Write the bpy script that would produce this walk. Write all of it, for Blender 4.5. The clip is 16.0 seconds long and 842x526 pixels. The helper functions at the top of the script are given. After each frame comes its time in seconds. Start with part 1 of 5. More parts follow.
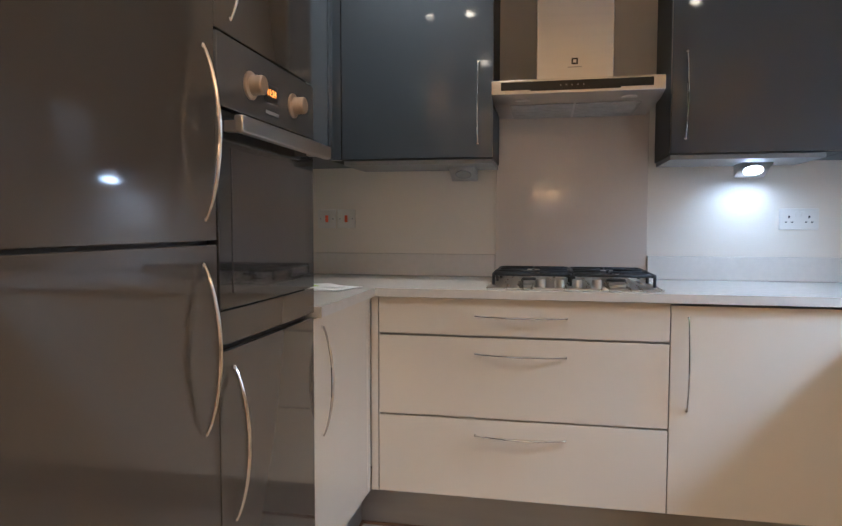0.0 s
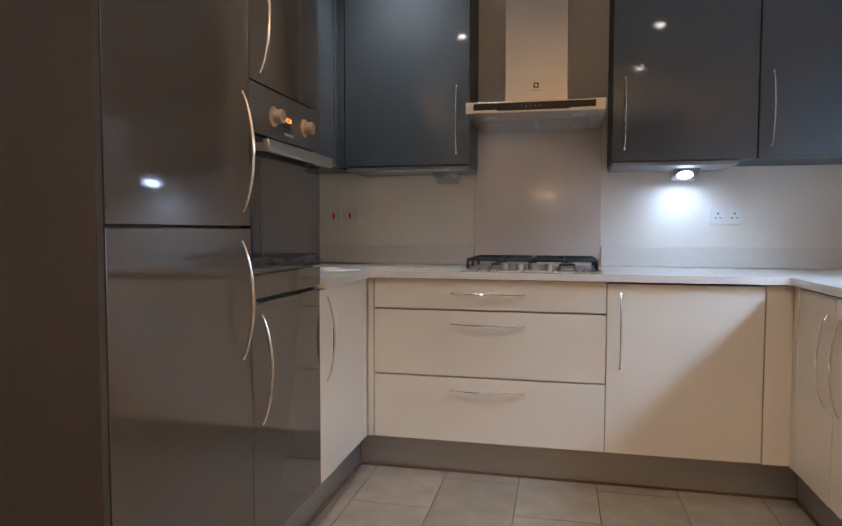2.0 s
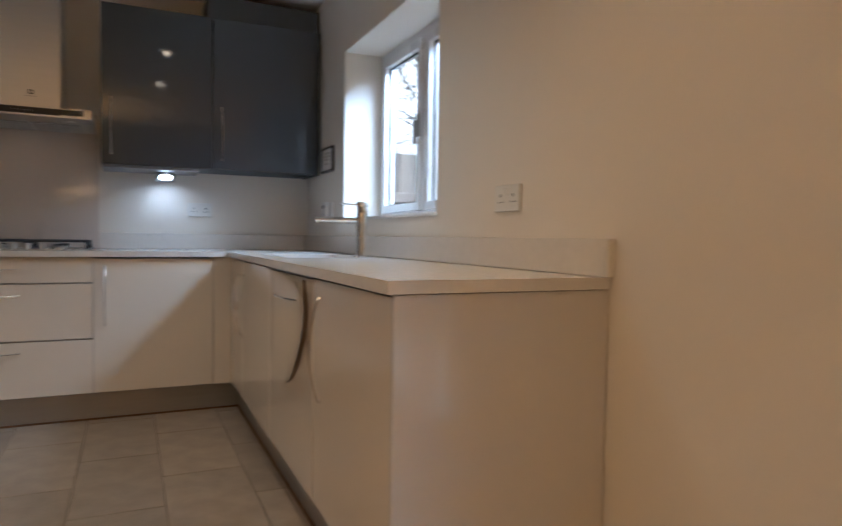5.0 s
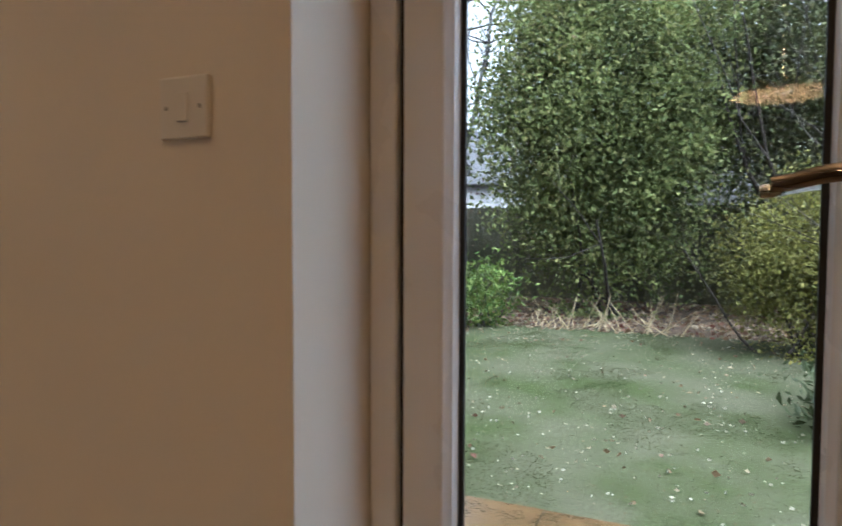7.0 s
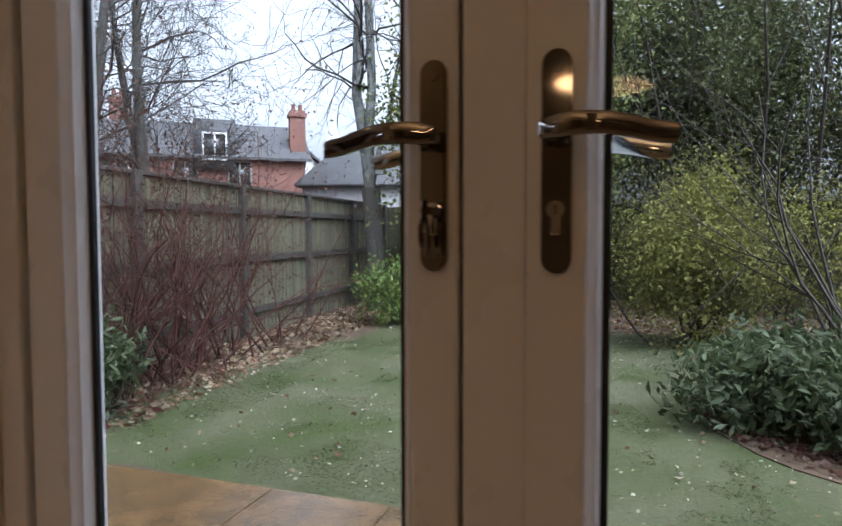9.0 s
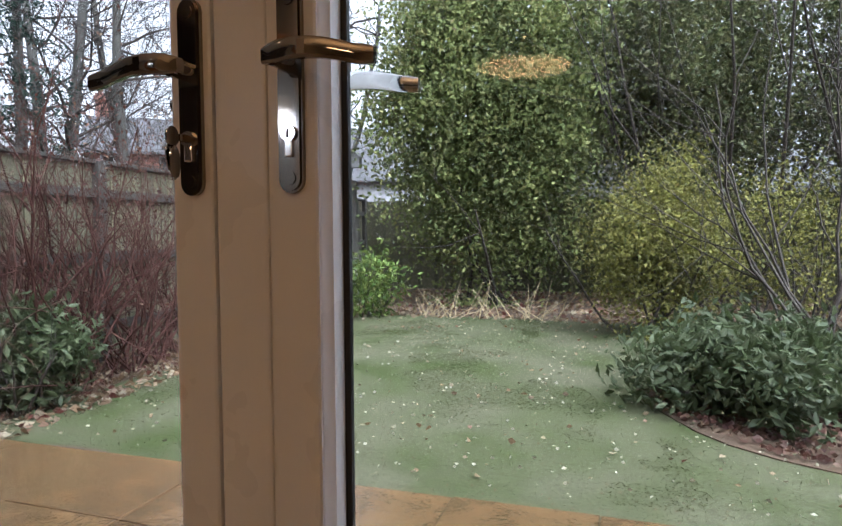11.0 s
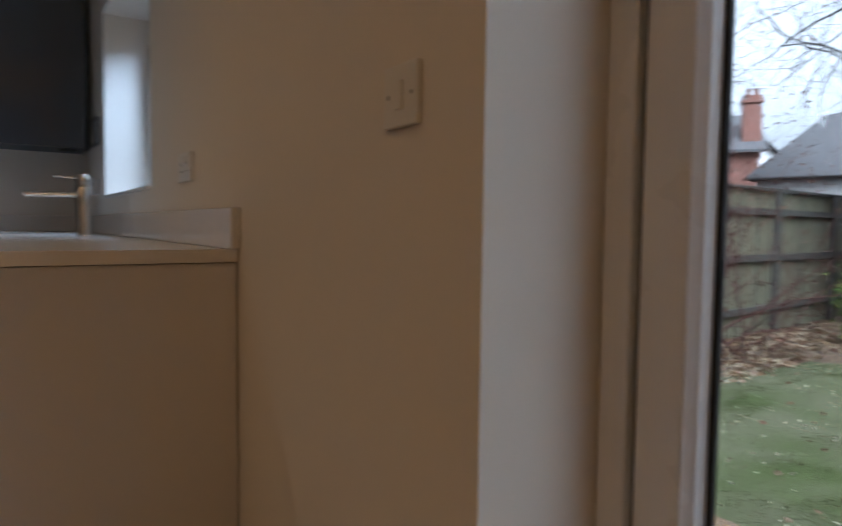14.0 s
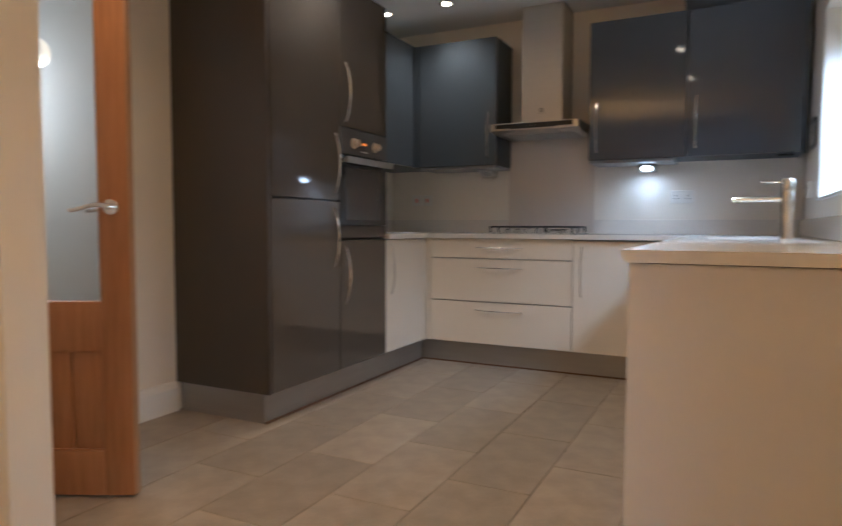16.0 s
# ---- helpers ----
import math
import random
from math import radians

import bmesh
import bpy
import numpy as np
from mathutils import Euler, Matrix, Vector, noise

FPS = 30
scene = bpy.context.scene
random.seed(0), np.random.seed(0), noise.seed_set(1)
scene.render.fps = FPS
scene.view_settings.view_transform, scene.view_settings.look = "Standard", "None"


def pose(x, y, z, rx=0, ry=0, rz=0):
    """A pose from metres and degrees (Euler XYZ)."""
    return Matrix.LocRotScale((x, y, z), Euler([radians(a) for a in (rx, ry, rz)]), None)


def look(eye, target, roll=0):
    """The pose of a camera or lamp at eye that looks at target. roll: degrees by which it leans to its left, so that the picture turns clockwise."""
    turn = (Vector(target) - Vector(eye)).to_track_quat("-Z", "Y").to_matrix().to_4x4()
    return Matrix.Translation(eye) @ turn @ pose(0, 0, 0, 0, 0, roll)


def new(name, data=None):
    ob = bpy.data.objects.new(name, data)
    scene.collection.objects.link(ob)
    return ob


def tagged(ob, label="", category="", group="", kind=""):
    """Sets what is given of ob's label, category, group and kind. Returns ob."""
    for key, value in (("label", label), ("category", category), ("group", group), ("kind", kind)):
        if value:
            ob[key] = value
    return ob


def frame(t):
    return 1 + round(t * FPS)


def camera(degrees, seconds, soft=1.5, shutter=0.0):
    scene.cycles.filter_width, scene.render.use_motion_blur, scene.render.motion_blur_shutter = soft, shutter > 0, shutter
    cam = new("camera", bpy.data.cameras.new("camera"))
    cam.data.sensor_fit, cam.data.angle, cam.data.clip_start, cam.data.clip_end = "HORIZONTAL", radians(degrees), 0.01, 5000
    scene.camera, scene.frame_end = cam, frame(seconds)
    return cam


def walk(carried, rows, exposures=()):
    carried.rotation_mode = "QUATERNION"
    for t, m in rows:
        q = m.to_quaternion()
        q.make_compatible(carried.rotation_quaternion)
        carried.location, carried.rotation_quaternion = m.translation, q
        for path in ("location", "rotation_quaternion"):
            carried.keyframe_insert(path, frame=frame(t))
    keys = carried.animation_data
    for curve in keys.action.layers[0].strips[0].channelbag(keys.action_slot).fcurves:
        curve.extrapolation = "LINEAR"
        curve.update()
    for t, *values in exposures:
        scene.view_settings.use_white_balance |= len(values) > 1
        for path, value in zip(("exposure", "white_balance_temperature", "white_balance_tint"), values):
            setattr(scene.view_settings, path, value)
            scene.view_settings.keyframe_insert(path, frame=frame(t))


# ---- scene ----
cam = camera(67.16, 16.0, soft=1.4, shutter=0.35)
# seconds, eye, yaw, pitch, roll
PATH = [
    (0.0, 0.592, -2.808, 1.119, 11.17, -3.27, 0.10),
    (0.5, 0.631, -2.918, 1.084, 12.26, -2.92, 0.30),
    (1.0, 0.663, -3.064, 1.083, 12.55, -3.09, 0.20),
    (1.5, 0.726, -3.165, 1.079, 12.53, -3.21, 0.20),
    (2.0, 0.811, -3.307, 1.083, 12.41, -3.04, 0.10),
    (2.5, 0.866, -3.436, 1.098, 11.35, -3.12, 0.20),
    (3.0, 0.899, -3.613, 1.088, 6.07, -3.33, 0.50),
    (3.5, 0.969, -3.812, 1.075, -2.12, -3.21, 0.40),
    (4.0, 1.040, -3.996, 1.051, -6.50, -3.07, 0.40),
    (4.5, 1.153, -4.174, 1.001, -12.38, -2.26, 0.51),
    (5.0, 1.177, -4.315, 0.993, -24.66, -2.26, 0.85),
    (7.5, 1.724, -4.488, 0.943, -70.21, -2.86, -0.17),
    (8.0, 1.787, -4.586, 0.913, -70.94, -2.83, -0.32),
    (8.5, 1.785, -4.702, 0.917, -71.14, -2.74, -0.18),
    (9.0, 1.817, -4.845, 0.931, -71.26, -2.72, -0.11),
    (9.5, 1.871, -5.012, 0.914, -71.16, -2.80, -0.38),
    (9.7, 1.871, -5.057, 0.904, -71.46, -2.80, -0.38),
    (11.8, 1.842, -5.135, 0.829, -71.83, -2.88, -0.38),
    (12.0, 1.842, -5.099, 0.829, -71.03, -2.88, -0.38),
    (12.5, 1.822, -4.949, 0.846, -67.13, -2.70, -0.33),
    (13.0, 1.822, -4.758, 0.869, -60.13, -2.53, 0.11),
    (13.5, 1.806, -4.590, 0.959, -49.75, -2.70, 0.73),
    (14.0, 1.820, -4.531, 0.958, -33.65, -3.26, 0.75),
    (14.5, 1.812, -4.538, 0.963, -15.94, -3.25, 0.44),
    (15.0, 1.851, -4.586, 0.952, -1.43, -3.23, 0.43),
    (15.5, 1.903, -4.604, 0.950, 11.98, -3.31, 0.31),
    (16.0, 1.923, -4.611, 0.956, 26.44, -3.40, 0.18),
]
EXPOSURES = [(0.0, 3.50, 4800, 8), (3.0, 3.48, 4800, 8), (5.0, 2.80, 4900, 8), (6.4, 2.35, 4900, 8), (7.3, 2.08, 4850, 8), (8.0, 1.72, 4880, 8), (8.6, 1.60, 4950, 10), (9.6, 1.85, 5050, 12),
             (11.8, 2.18, 5100, 13), (12.5, 2.15, 5050, 12), (13.0, 1.62, 5000, 11), (13.5, 1.32, 4950, 10), (14.0, 1.65, 4900, 9), (14.6, 2.40, 5000, 8), (15.2, 2.80, 4950, 8), (16.0, 3.12, 4900, 8)]


def carried_pose(x, y, z, yaw, pitch, roll):
    """Eye and turn of the carried camera: yaw to its left, pitch up, roll as look() leans."""
    a, b = radians(yaw), radians(pitch)
    ahead = Vector((-math.sin(a) * math.cos(b), math.cos(a) * math.cos(b), math.sin(b)))
    eye = Vector((x, y, z))
    return look(eye, eye + ahead, roll)


walk(cam, [(t, carried_pose(*r)) for t, *r in PATH], EXPOSURES)

# ---- world and large lights ----
SUN_EL, SUN_AZ = radians(58), radians(212)
world = bpy.data.worlds.new("overcast_sky")
scene.world = world
world.use_nodes = True
wn = world.node_tree
sky = wn.nodes.new("ShaderNodeTexSky")
sky.sky_type, sky.sun_disc = "NISHITA", False
sky.sun_elevation, sky.sun_rotation = SUN_EL, SUN_AZ
sky.air_density, sky.dust_density, sky.ozone_density = 1.0, 8.0, 1.0
cloud = wn.nodes.new("ShaderNodeHueSaturation")
cloud.inputs["Saturation"].default_value = 0.0
wn.links.new(sky.outputs[0], cloud.inputs["Color"])
veil = wn.nodes.new("ShaderNodeVectorMath")
veil.operation = "MULTIPLY"
veil.inputs[1].default_value = (1.20, 1.13, 1.04)
wn.links.new(cloud.outputs[0], veil.inputs[0])
wn.links.new(veil.outputs[0], wn.nodes["Background"].inputs[0])
wn.nodes["Background"].inputs[1].default_value = 0.15
sun_data = bpy.data.lights.new("sun", "SUN")
sun_data.energy, sun_data.angle, sun_data.color = 0.6, radians(60), (1.0, 0.97, 0.93)
sun = new("sun", sun_data)
sun.matrix_world = look((20 * math.sin(SUN_AZ), 20 * math.cos(SUN_AZ), 20 * math.tan(SUN_EL)), (0, 0, 0))

WARM, COOL = (1.0, 0.72, 0.46), (0.86, 0.93, 1.0)


def lamp(name, kind, energy, color, m, soft_size=0.03, cone=100.0, blend=0.7):
    data = bpy.data.lights.new(name, kind)
    data.energy, data.color, data.shadow_soft_size = energy, color, soft_size
    if kind == "SPOT":
        data.spot_size, data.spot_blend = radians(cone), blend
    ob = new(name, data)
    ob.matrix_world = m
    return ob


# the sky's light at the head of the kitchen window
daylight = lamp("window_daylight", "AREA", 7.0, (0.76, 0.88, 1.0), look((2.86, -1.50, 2.36), (0.9, -0.4, 0.9)))
daylight.data.shape, daylight.data.size, daylight.data.size_y = "RECTANGLE", 1.1, 0.5
daylight.data.spread = radians(110)


# ---- materials ----
def shade_nodes(name):
    m = bpy.data.materials.new(name)
    m.use_nodes = True
    return m, m.node_tree.nodes, m.node_tree.links, m.node_tree.nodes["Principled BSDF"]


def mat(name, color, rough=0.5, metal=0.0, var=0.08, scale=6.0, fine=90.0, bump=0.0, coat=0.0, stretch=(1, 1, 1), second=None, rnd=0.0, spec=0.5, amount=0.5):
    """Paint, wood, stone or metal with a coarse mottling, a fine grain and a fine relief."""
    m, n, l, p = shade_nodes(name)
    tc = n.new("ShaderNodeTexCoord")
    mp = n.new("ShaderNodeMapping")
    mp.inputs["Scale"].default_value = stretch
    l.new(tc.outputs["Object"], mp.inputs[0])
    coarse, grain = n.new("ShaderNodeTexNoise"), n.new("ShaderNodeTexNoise")
    coarse.inputs["Scale"].default_value, coarse.inputs["Detail"].default_value = scale, 5
    grain.inputs["Scale"].default_value, grain.inputs["Detail"].default_value = fine, 3
    l.new(mp.outputs[0], coarse.inputs["Vector"])
    l.new(mp.outputs[0], grain.inputs["Vector"])
    ramp = n.new("ShaderNodeValToRGB")
    second = second or tuple(c * (1 - 2.2 * var) for c in color)
    lo, hi = ramp.color_ramp.elements
    lo.position, hi.position = 0.5 - amount * 0.5, 0.5 + amount * 0.5
    lo.color, hi.color = (*second, 1), (*color, 1)
    l.new(coarse.outputs["Fac"], ramp.inputs[0])
    hsv = n.new("ShaderNodeHueSaturation")
    l.new(ramp.outputs[0], hsv.inputs["Color"])
    val = n.new("ShaderNodeMapRange")
    val.inputs["To Min"].default_value, val.inputs["To Max"].default_value = 1 - var, 1 + var
    l.new(grain.outputs["Fac"], val.inputs["Value"])
    if rnd:
        info, add = n.new("ShaderNodeObjectInfo"), n.new("ShaderNodeMath")
        scl = n.new("ShaderNodeMapRange")
        scl.inputs["To Min"].default_value, scl.inputs["To Max"].default_value = -rnd, rnd
        l.new(info.outputs["Random"], scl.inputs["Value"])
        l.new(val.outputs[0], add.inputs[0])
        l.new(scl.outputs[0], add.inputs[1])
        l.new(add.outputs[0], hsv.inputs["Value"])
    else:
        l.new(val.outputs[0], hsv.inputs["Value"])
    l.new(hsv.outputs[0], p.inputs["Base Color"])
    rr = n.new("ShaderNodeMapRange")
    rr.inputs["To Min"].default_value, rr.inputs["To Max"].default_value = rough * 0.85, min(1, rough * 1.15)
    l.new(coarse.outputs["Fac"], rr.inputs["Value"])
    l.new(rr.outputs[0], p.inputs["Roughness"])
    p.inputs["Metallic"].default_value = metal
    p.inputs["Specular IOR Level"].default_value = spec
    p.inputs["Coat Weight"].default_value, p.inputs["Coat Roughness"].default_value = coat, 0.06
    if bump:
        bp = n.new("ShaderNodeBump")
        bp.inputs["Strength"].default_value, bp.inputs["Distance"].default_value = bump, 0.004
        l.new(grain.outputs["Fac"], bp.inputs["Height"])
        l.new(bp.outputs[0], p.inputs["Normal"])
    return m


def glow(name, color, strength):
    m, n, l, p = shade_nodes(name)
    p.inputs["Base Color"].default_value = (*color, 1)
    p.inputs["Emission Color"].default_value = (*color, 1)
    p.inputs["Emission Strength"].default_value = strength
    return m


def pane_glass(name, tint=(0.97, 0.98, 0.98), rough=0.0):
    m, n, l, p = shade_nodes(name)
    tr, gl = n.new("ShaderNodeBsdfTransparent"), n.new("ShaderNodeBsdfGlossy")
    mix, fr, pw, ad = n.new("ShaderNodeMixShader"), n.new("ShaderNodeLayerWeight"), n.new("ShaderNodeMath"), n.new("ShaderNodeMath")
    tr.inputs[0].default_value = (*tint, 1)
    gl.inputs["Roughness"].default_value = rough
    fr.inputs[0].default_value = 0.5
    pw.operation, pw.inputs[1].default_value = "POWER", 5.0
    ad.operation, ad.inputs[1].default_value, ad.inputs[2].default_value = "MULTIPLY_ADD", 0.9, 0.009
    l.new(fr.outputs["Facing"], pw.inputs[0])
    l.new(pw.outputs[0], ad.inputs[0])
    l.new(ad.outputs[0], mix.inputs[0])
    l.new(tr.outputs[0], mix.inputs[1])
    l.new(gl.outputs[0], mix.inputs[2])
    l.new(mix.outputs[0], n["Material Output"].inputs[0])
    return m


def leafy(name, colors, rough=0.62):
    """Leaves: a colour for each leaf out of a ramp, thin enough to let light through."""
    m, n, l, p = shade_nodes(name)
    geo, ramp = n.new("ShaderNodeNewGeometry"), n.new("ShaderNodeValToRGB")
    ramp.color_ramp.interpolation = "LINEAR"
    for i, c in enumerate(colors):
        e = ramp.color_ramp.elements[i] if i < 2 else ramp.color_ramp.elements.new(i / (len(colors) - 1))
        e.position, e.color = i / (len(colors) - 1), (*c, 1)
    l.new(geo.outputs["Random Per Island"], ramp.inputs[0])
    tc, ns, mr, hs = n.new("ShaderNodeTexCoord"), n.new("ShaderNodeTexNoise"), n.new("ShaderNodeMapRange"), n.new("ShaderNodeHueSaturation")
    ns.inputs["Scale"].default_value, ns.inputs["Detail"].default_value = 1.6, 4
    mr.inputs["From Min"].default_value, mr.inputs["From Max"].default_value = 0.3, 0.7
    mr.inputs["To Min"].default_value, mr.inputs["To Max"].default_value = 0.5, 1.25
    l.new(tc.outputs["Object"], ns.inputs["Vector"])
    l.new(ns.outputs["Fac"], mr.inputs["Value"])
    l.new(ramp.outputs[0], hs.inputs["Color"])
    l.new(mr.outputs[0], hs.inputs["Value"])
    l.new(hs.outputs[0], p.inputs["Base Color"])
    p.inputs["Roughness"].default_value, p.inputs["Specular IOR Level"].default_value = rough, 0.25
    tl, mx = n.new("ShaderNodeBsdfTranslucent"), n.new("ShaderNodeMixShader")
    l.new(hs.outputs[0], tl.inputs[0])
    mx.inputs[0].default_value = 0.42
    l.new(p.outputs[0], mx.inputs[1])
    l.new(tl.outputs[0], mx.inputs[2])
    l.new(mx.outputs[0], n["Material Output"].inputs[0])
    return m


M_WALL = mat("wall_paint", (0.78, 0.725, 0.635), 0.62, var=0.015, scale=2.0, fine=350, bump=0.05)
M_CEIL = mat("ceiling_paint", (0.80, 0.79, 0.77), 0.8, var=0.015, scale=2.0, fine=300, bump=0.05)
M_TRIM = mat("white_gloss_paint", (0.78, 0.76, 0.72), 0.35, var=0.015, fine=200)
M_CREAM = mat("cream_gloss_door", (0.76, 0.675, 0.550), 0.09, var=0.012, scale=1.2, fine=220, coat=0.3)
M_TAUPE = mat("taupe_gloss_door", (0.090, 0.074, 0.058), 0.06, var=0.03, scale=1.5, fine=260, coat=0.35)
M_TAUPE_MATT = mat("taupe_panel", (0.060, 0.047, 0.035), 0.45, var=0.04, scale=2, fine=260)
M_ANTH = mat("anthracite_gloss_door", (0.074, 0.087, 0.103), 0.06, var=0.03, scale=1.5, fine=260, coat=0.35)
M_ANTH_MATT = mat("anthracite_panel", (0.065, 0.075, 0.086), 0.5, var=0.04, scale=2, fine=200)
M_CARCASS = mat("cabinet_carcass_board", (0.50, 0.46, 0.40), 0.6, var=0.03)
M_GREY_BOARD = mat("grey_cabinet_underside", (0.26, 0.26, 0.26), 0.5, var=0.03)
M_QUARTZ = mat("cream_quartz_worktop", (0.74, 0.70, 0.64), 0.16, var=0.03, scale=40, fine=420, coat=0.15)
M_STEEL = mat("brushed_steel", (0.58, 0.56, 0.53), 0.31, 1.0, var=0.02, scale=3, fine=160, stretch=(1, 1, 14), bump=0.006)
M_STEEL_H = mat("brushed_steel_hob", (0.58, 0.56, 0.53), 0.28, 1.0, var=0.05, scale=3, fine=160, stretch=(14, 1, 1))
M_PLINTH = mat("brushed_metal_plinth", (0.42, 0.40, 0.37), 0.38, 0.85, var=0.05, scale=3, fine=120, stretch=(1, 1, 10))
M_CHROME = mat("polished_chrome", (0.88, 0.88, 0.87), 0.10, 1.0, var=0.02, scale=8)
# chrome with the room's dark reflection put into its base colour
M_CHROME_D = mat("chrome_with_dark_reflection", (0.27, 0.255, 0.24), 0.06, 1.0, var=0.03, scale=8)
M_IRON = mat("black_cast_iron", (0.018, 0.018, 0.019), 0.45, var=0.1, fine=300, bump=0.1)
M_BLACK = mat("black_plastic", (0.012, 0.012, 0.013), 0.35, var=0.05)
M_DARKGLASS = mat("dark_oven_glass", (0.030, 0.029, 0.028), 0.06, var=0.02, coat=0.4)
M_OVEN = mat("grey_oven_enamel", (0.095, 0.090, 0.085), 0.2, var=0.03, coat=0.3)
M_KNOB = mat("satin_champagne_knob", (0.66, 0.50, 0.34), 0.3, 0.7, var=0.03)
M_PLASTIC = mat("white_switch_plastic", (0.76, 0.74, 0.69), 0.3, var=0.01)
M_GREYPL = mat("grey_plastic", (0.32, 0.32, 0.31), 0.4, var=0.03)
M_RED = mat("red_switch_plastic", (0.75, 0.11, 0.03), 0.35, var=0.03)
M_UPVC = mat("white_upvc", (0.76, 0.755, 0.75), 0.28, var=0.015, scale=3, fine=240)
M_UPVC_W = mat("white_window_upvc", (0.78, 0.78, 0.78), 0.28, var=0.015, scale=3, fine=240)
M_GASKET = mat("black_rubber_gasket", (0.012, 0.013, 0.015), 0.6, var=0.1)
M_GLASS = pane_glass("clear_pane_glass")
M_OAK = mat("varnished_oak", (0.46, 0.205, 0.07), 0.36, var=0.10, scale=7, fine=70, stretch=(9, 9, 0.6), bump=0.06, second=(0.34, 0.14, 0.045))
M_OAK_L = mat("varnished_oak_edge", (0.45, 0.25, 0.11), 0.36, var=0.10, scale=7, fine=70, stretch=(9, 9, 0.6), bump=0.06)
M_TILE = mat("stone_effect_tile", (0.355, 0.285, 0.212), 0.36, var=0.20, scale=9, fine=130, bump=0.06, second=(0.175, 0.138, 0.100), rnd=0.14, amount=0.75)
M_GROUT = mat("dark_tile_joint", (0.11, 0.095, 0.08), 0.8, var=0.08)
M_PAPER = mat("white_paper", (0.78, 0.78, 0.76), 0.6, var=0.02)
M_GREENP = mat("green_print", (0.45, 0.55, 0.08), 0.5, var=0.05)
M_BROWNED = mat("exposed_brown_board", (0.16, 0.085, 0.04), 0.8, var=0.15)
M_BULB = glow("warm_lamp_glow", (1.0, 0.80, 0.56), 0.10)
M_SPOT = glow("downlight_glow", (1.0, 0.74, 0.45), 3.2)
M_LED = glow("cool_led_glow", (0.90, 0.95, 1.0), 3.0)
M_AMBER = glow("amber_digits", (1.0, 0.25, 0.03), 0.25)
M_DIFF = glow("amber_diffuser_glow", (1.0, 0.53, 0.19), 3.3)
M_SHADE = mat("amber_shade", (0.60, 0.36, 0.16), 0.7, var=0.06)

# ---- mesh helpers ----
ORIGIN = {}


def box(bm, x0, x1, y0, y1, z0, z1, bev=0.0, seg=2):
    """A box from corner to corner, its edges rounded by bev."""
    m = Matrix.Translation(((x0 + x1) / 2, (y0 + y1) / 2, (z0 + z1) / 2)) @ Matrix.Diagonal((abs(x1 - x0), abs(y1 - y0), abs(z1 - z0), 1))
    vs = bmesh.ops.create_cube(bm, size=1, matrix=m)["verts"]
    if bev:
        es = list({e for v in vs for e in v.link_edges})
        bmesh.ops.bevel(bm, geom=es, offset=bev, segments=seg, affect="EDGES", profile=0.5)
    return bm


def boxed(*dims, bev=0.0, seg=2):
    return box(bmesh.new(), *dims, bev=bev, seg=seg)


def rod(bm, a, b, r, r2=None, seg=16, cap=True):
    """A round rod from a to b."""
    a, b = Vector(a), Vector(b)
    turn = (b - a).to_track_quat("Z", "Y").to_matrix().to_4x4()
    bmesh.ops.create_cone(bm, cap_ends=cap, segments=seg, radius1=r, radius2=r if r2 is None else r2, depth=(b - a).length, matrix=Matrix.Translation((a + b) / 2) @ turn)
    return bm


def tube(bm, points, radii, seg=10, flat=(1.0, 1.0), side=None):
    """A tube swept along points; flat squeezes its section along the two cross axes."""
    rings = []
    pts = [Vector(p) for p in points]
    for i, p in enumerate(pts):
        d = (pts[min(i + 1, len(pts) - 1)] - pts[max(i - 1, 0)]).normalized()
        s = side or (Vector((0, 0, 1)) if abs(d.z) < 0.9 else Vector((1, 0, 0)))
        u = d.cross(s).normalized()
        w = u.cross(d)
        r = radii[i] if hasattr(radii, "__len__") else radii
        rings.append([bm.verts.new(p + (u * math.cos(k * math.tau / seg) * flat[0] + w * math.sin(k * math.tau / seg) * flat[1]) * r) for k in range(seg)])
    for a, b in zip(rings, rings[1:]):
        for k in range(seg):
            bm.faces.new((a[k], a[(k + 1) % seg], b[(k + 1) % seg], b[k]))
    bm.faces.new(rings[0][::-1])
    bm.faces.new(rings[-1])
    return bm


def lathe(bm, profile, seg=24, m=Matrix()):
    """A turned shape from (radius, height) pairs."""
    rings = [[bm.verts.new(m @ Vector((r * math.cos(k * math.tau / seg), r * math.sin(k * math.tau / seg), h))) for k in range(seg)] for r, h in profile]
    for a, b in zip(rings, rings[1:]):
        for k in range(seg):
            bm.faces.new((a[k], a[(k + 1) % seg], b[(k + 1) % seg], b[k]))
    bm.faces.new(rings[0][::-1])
    bm.faces.new(rings[-1])
    return bm


def prism(bm, outline, axis, a, b):
    """An outline of 2D points pushed along an axis from a to b."""
    def place(p, s):
        return {"x": (s, p[0], p[1]), "y": (p[0], s, p[1]), "z": (p[0], p[1], s)}[axis]
    lo = [bm.verts.new(place(p, a)) for p in outline]
    hi = [bm.verts.new(place(p, b)) for p in outline]
    n = len(outline)
    bm.faces.new(lo)
    bm.faces.new(hi[::-1])
    for k in range(n):
        bm.faces.new((lo[k], hi[k], hi[(k + 1) % n], lo[(k + 1) % n]))
    bmesh.ops.recalc_face_normals(bm, faces=bm.faces)
    return bm


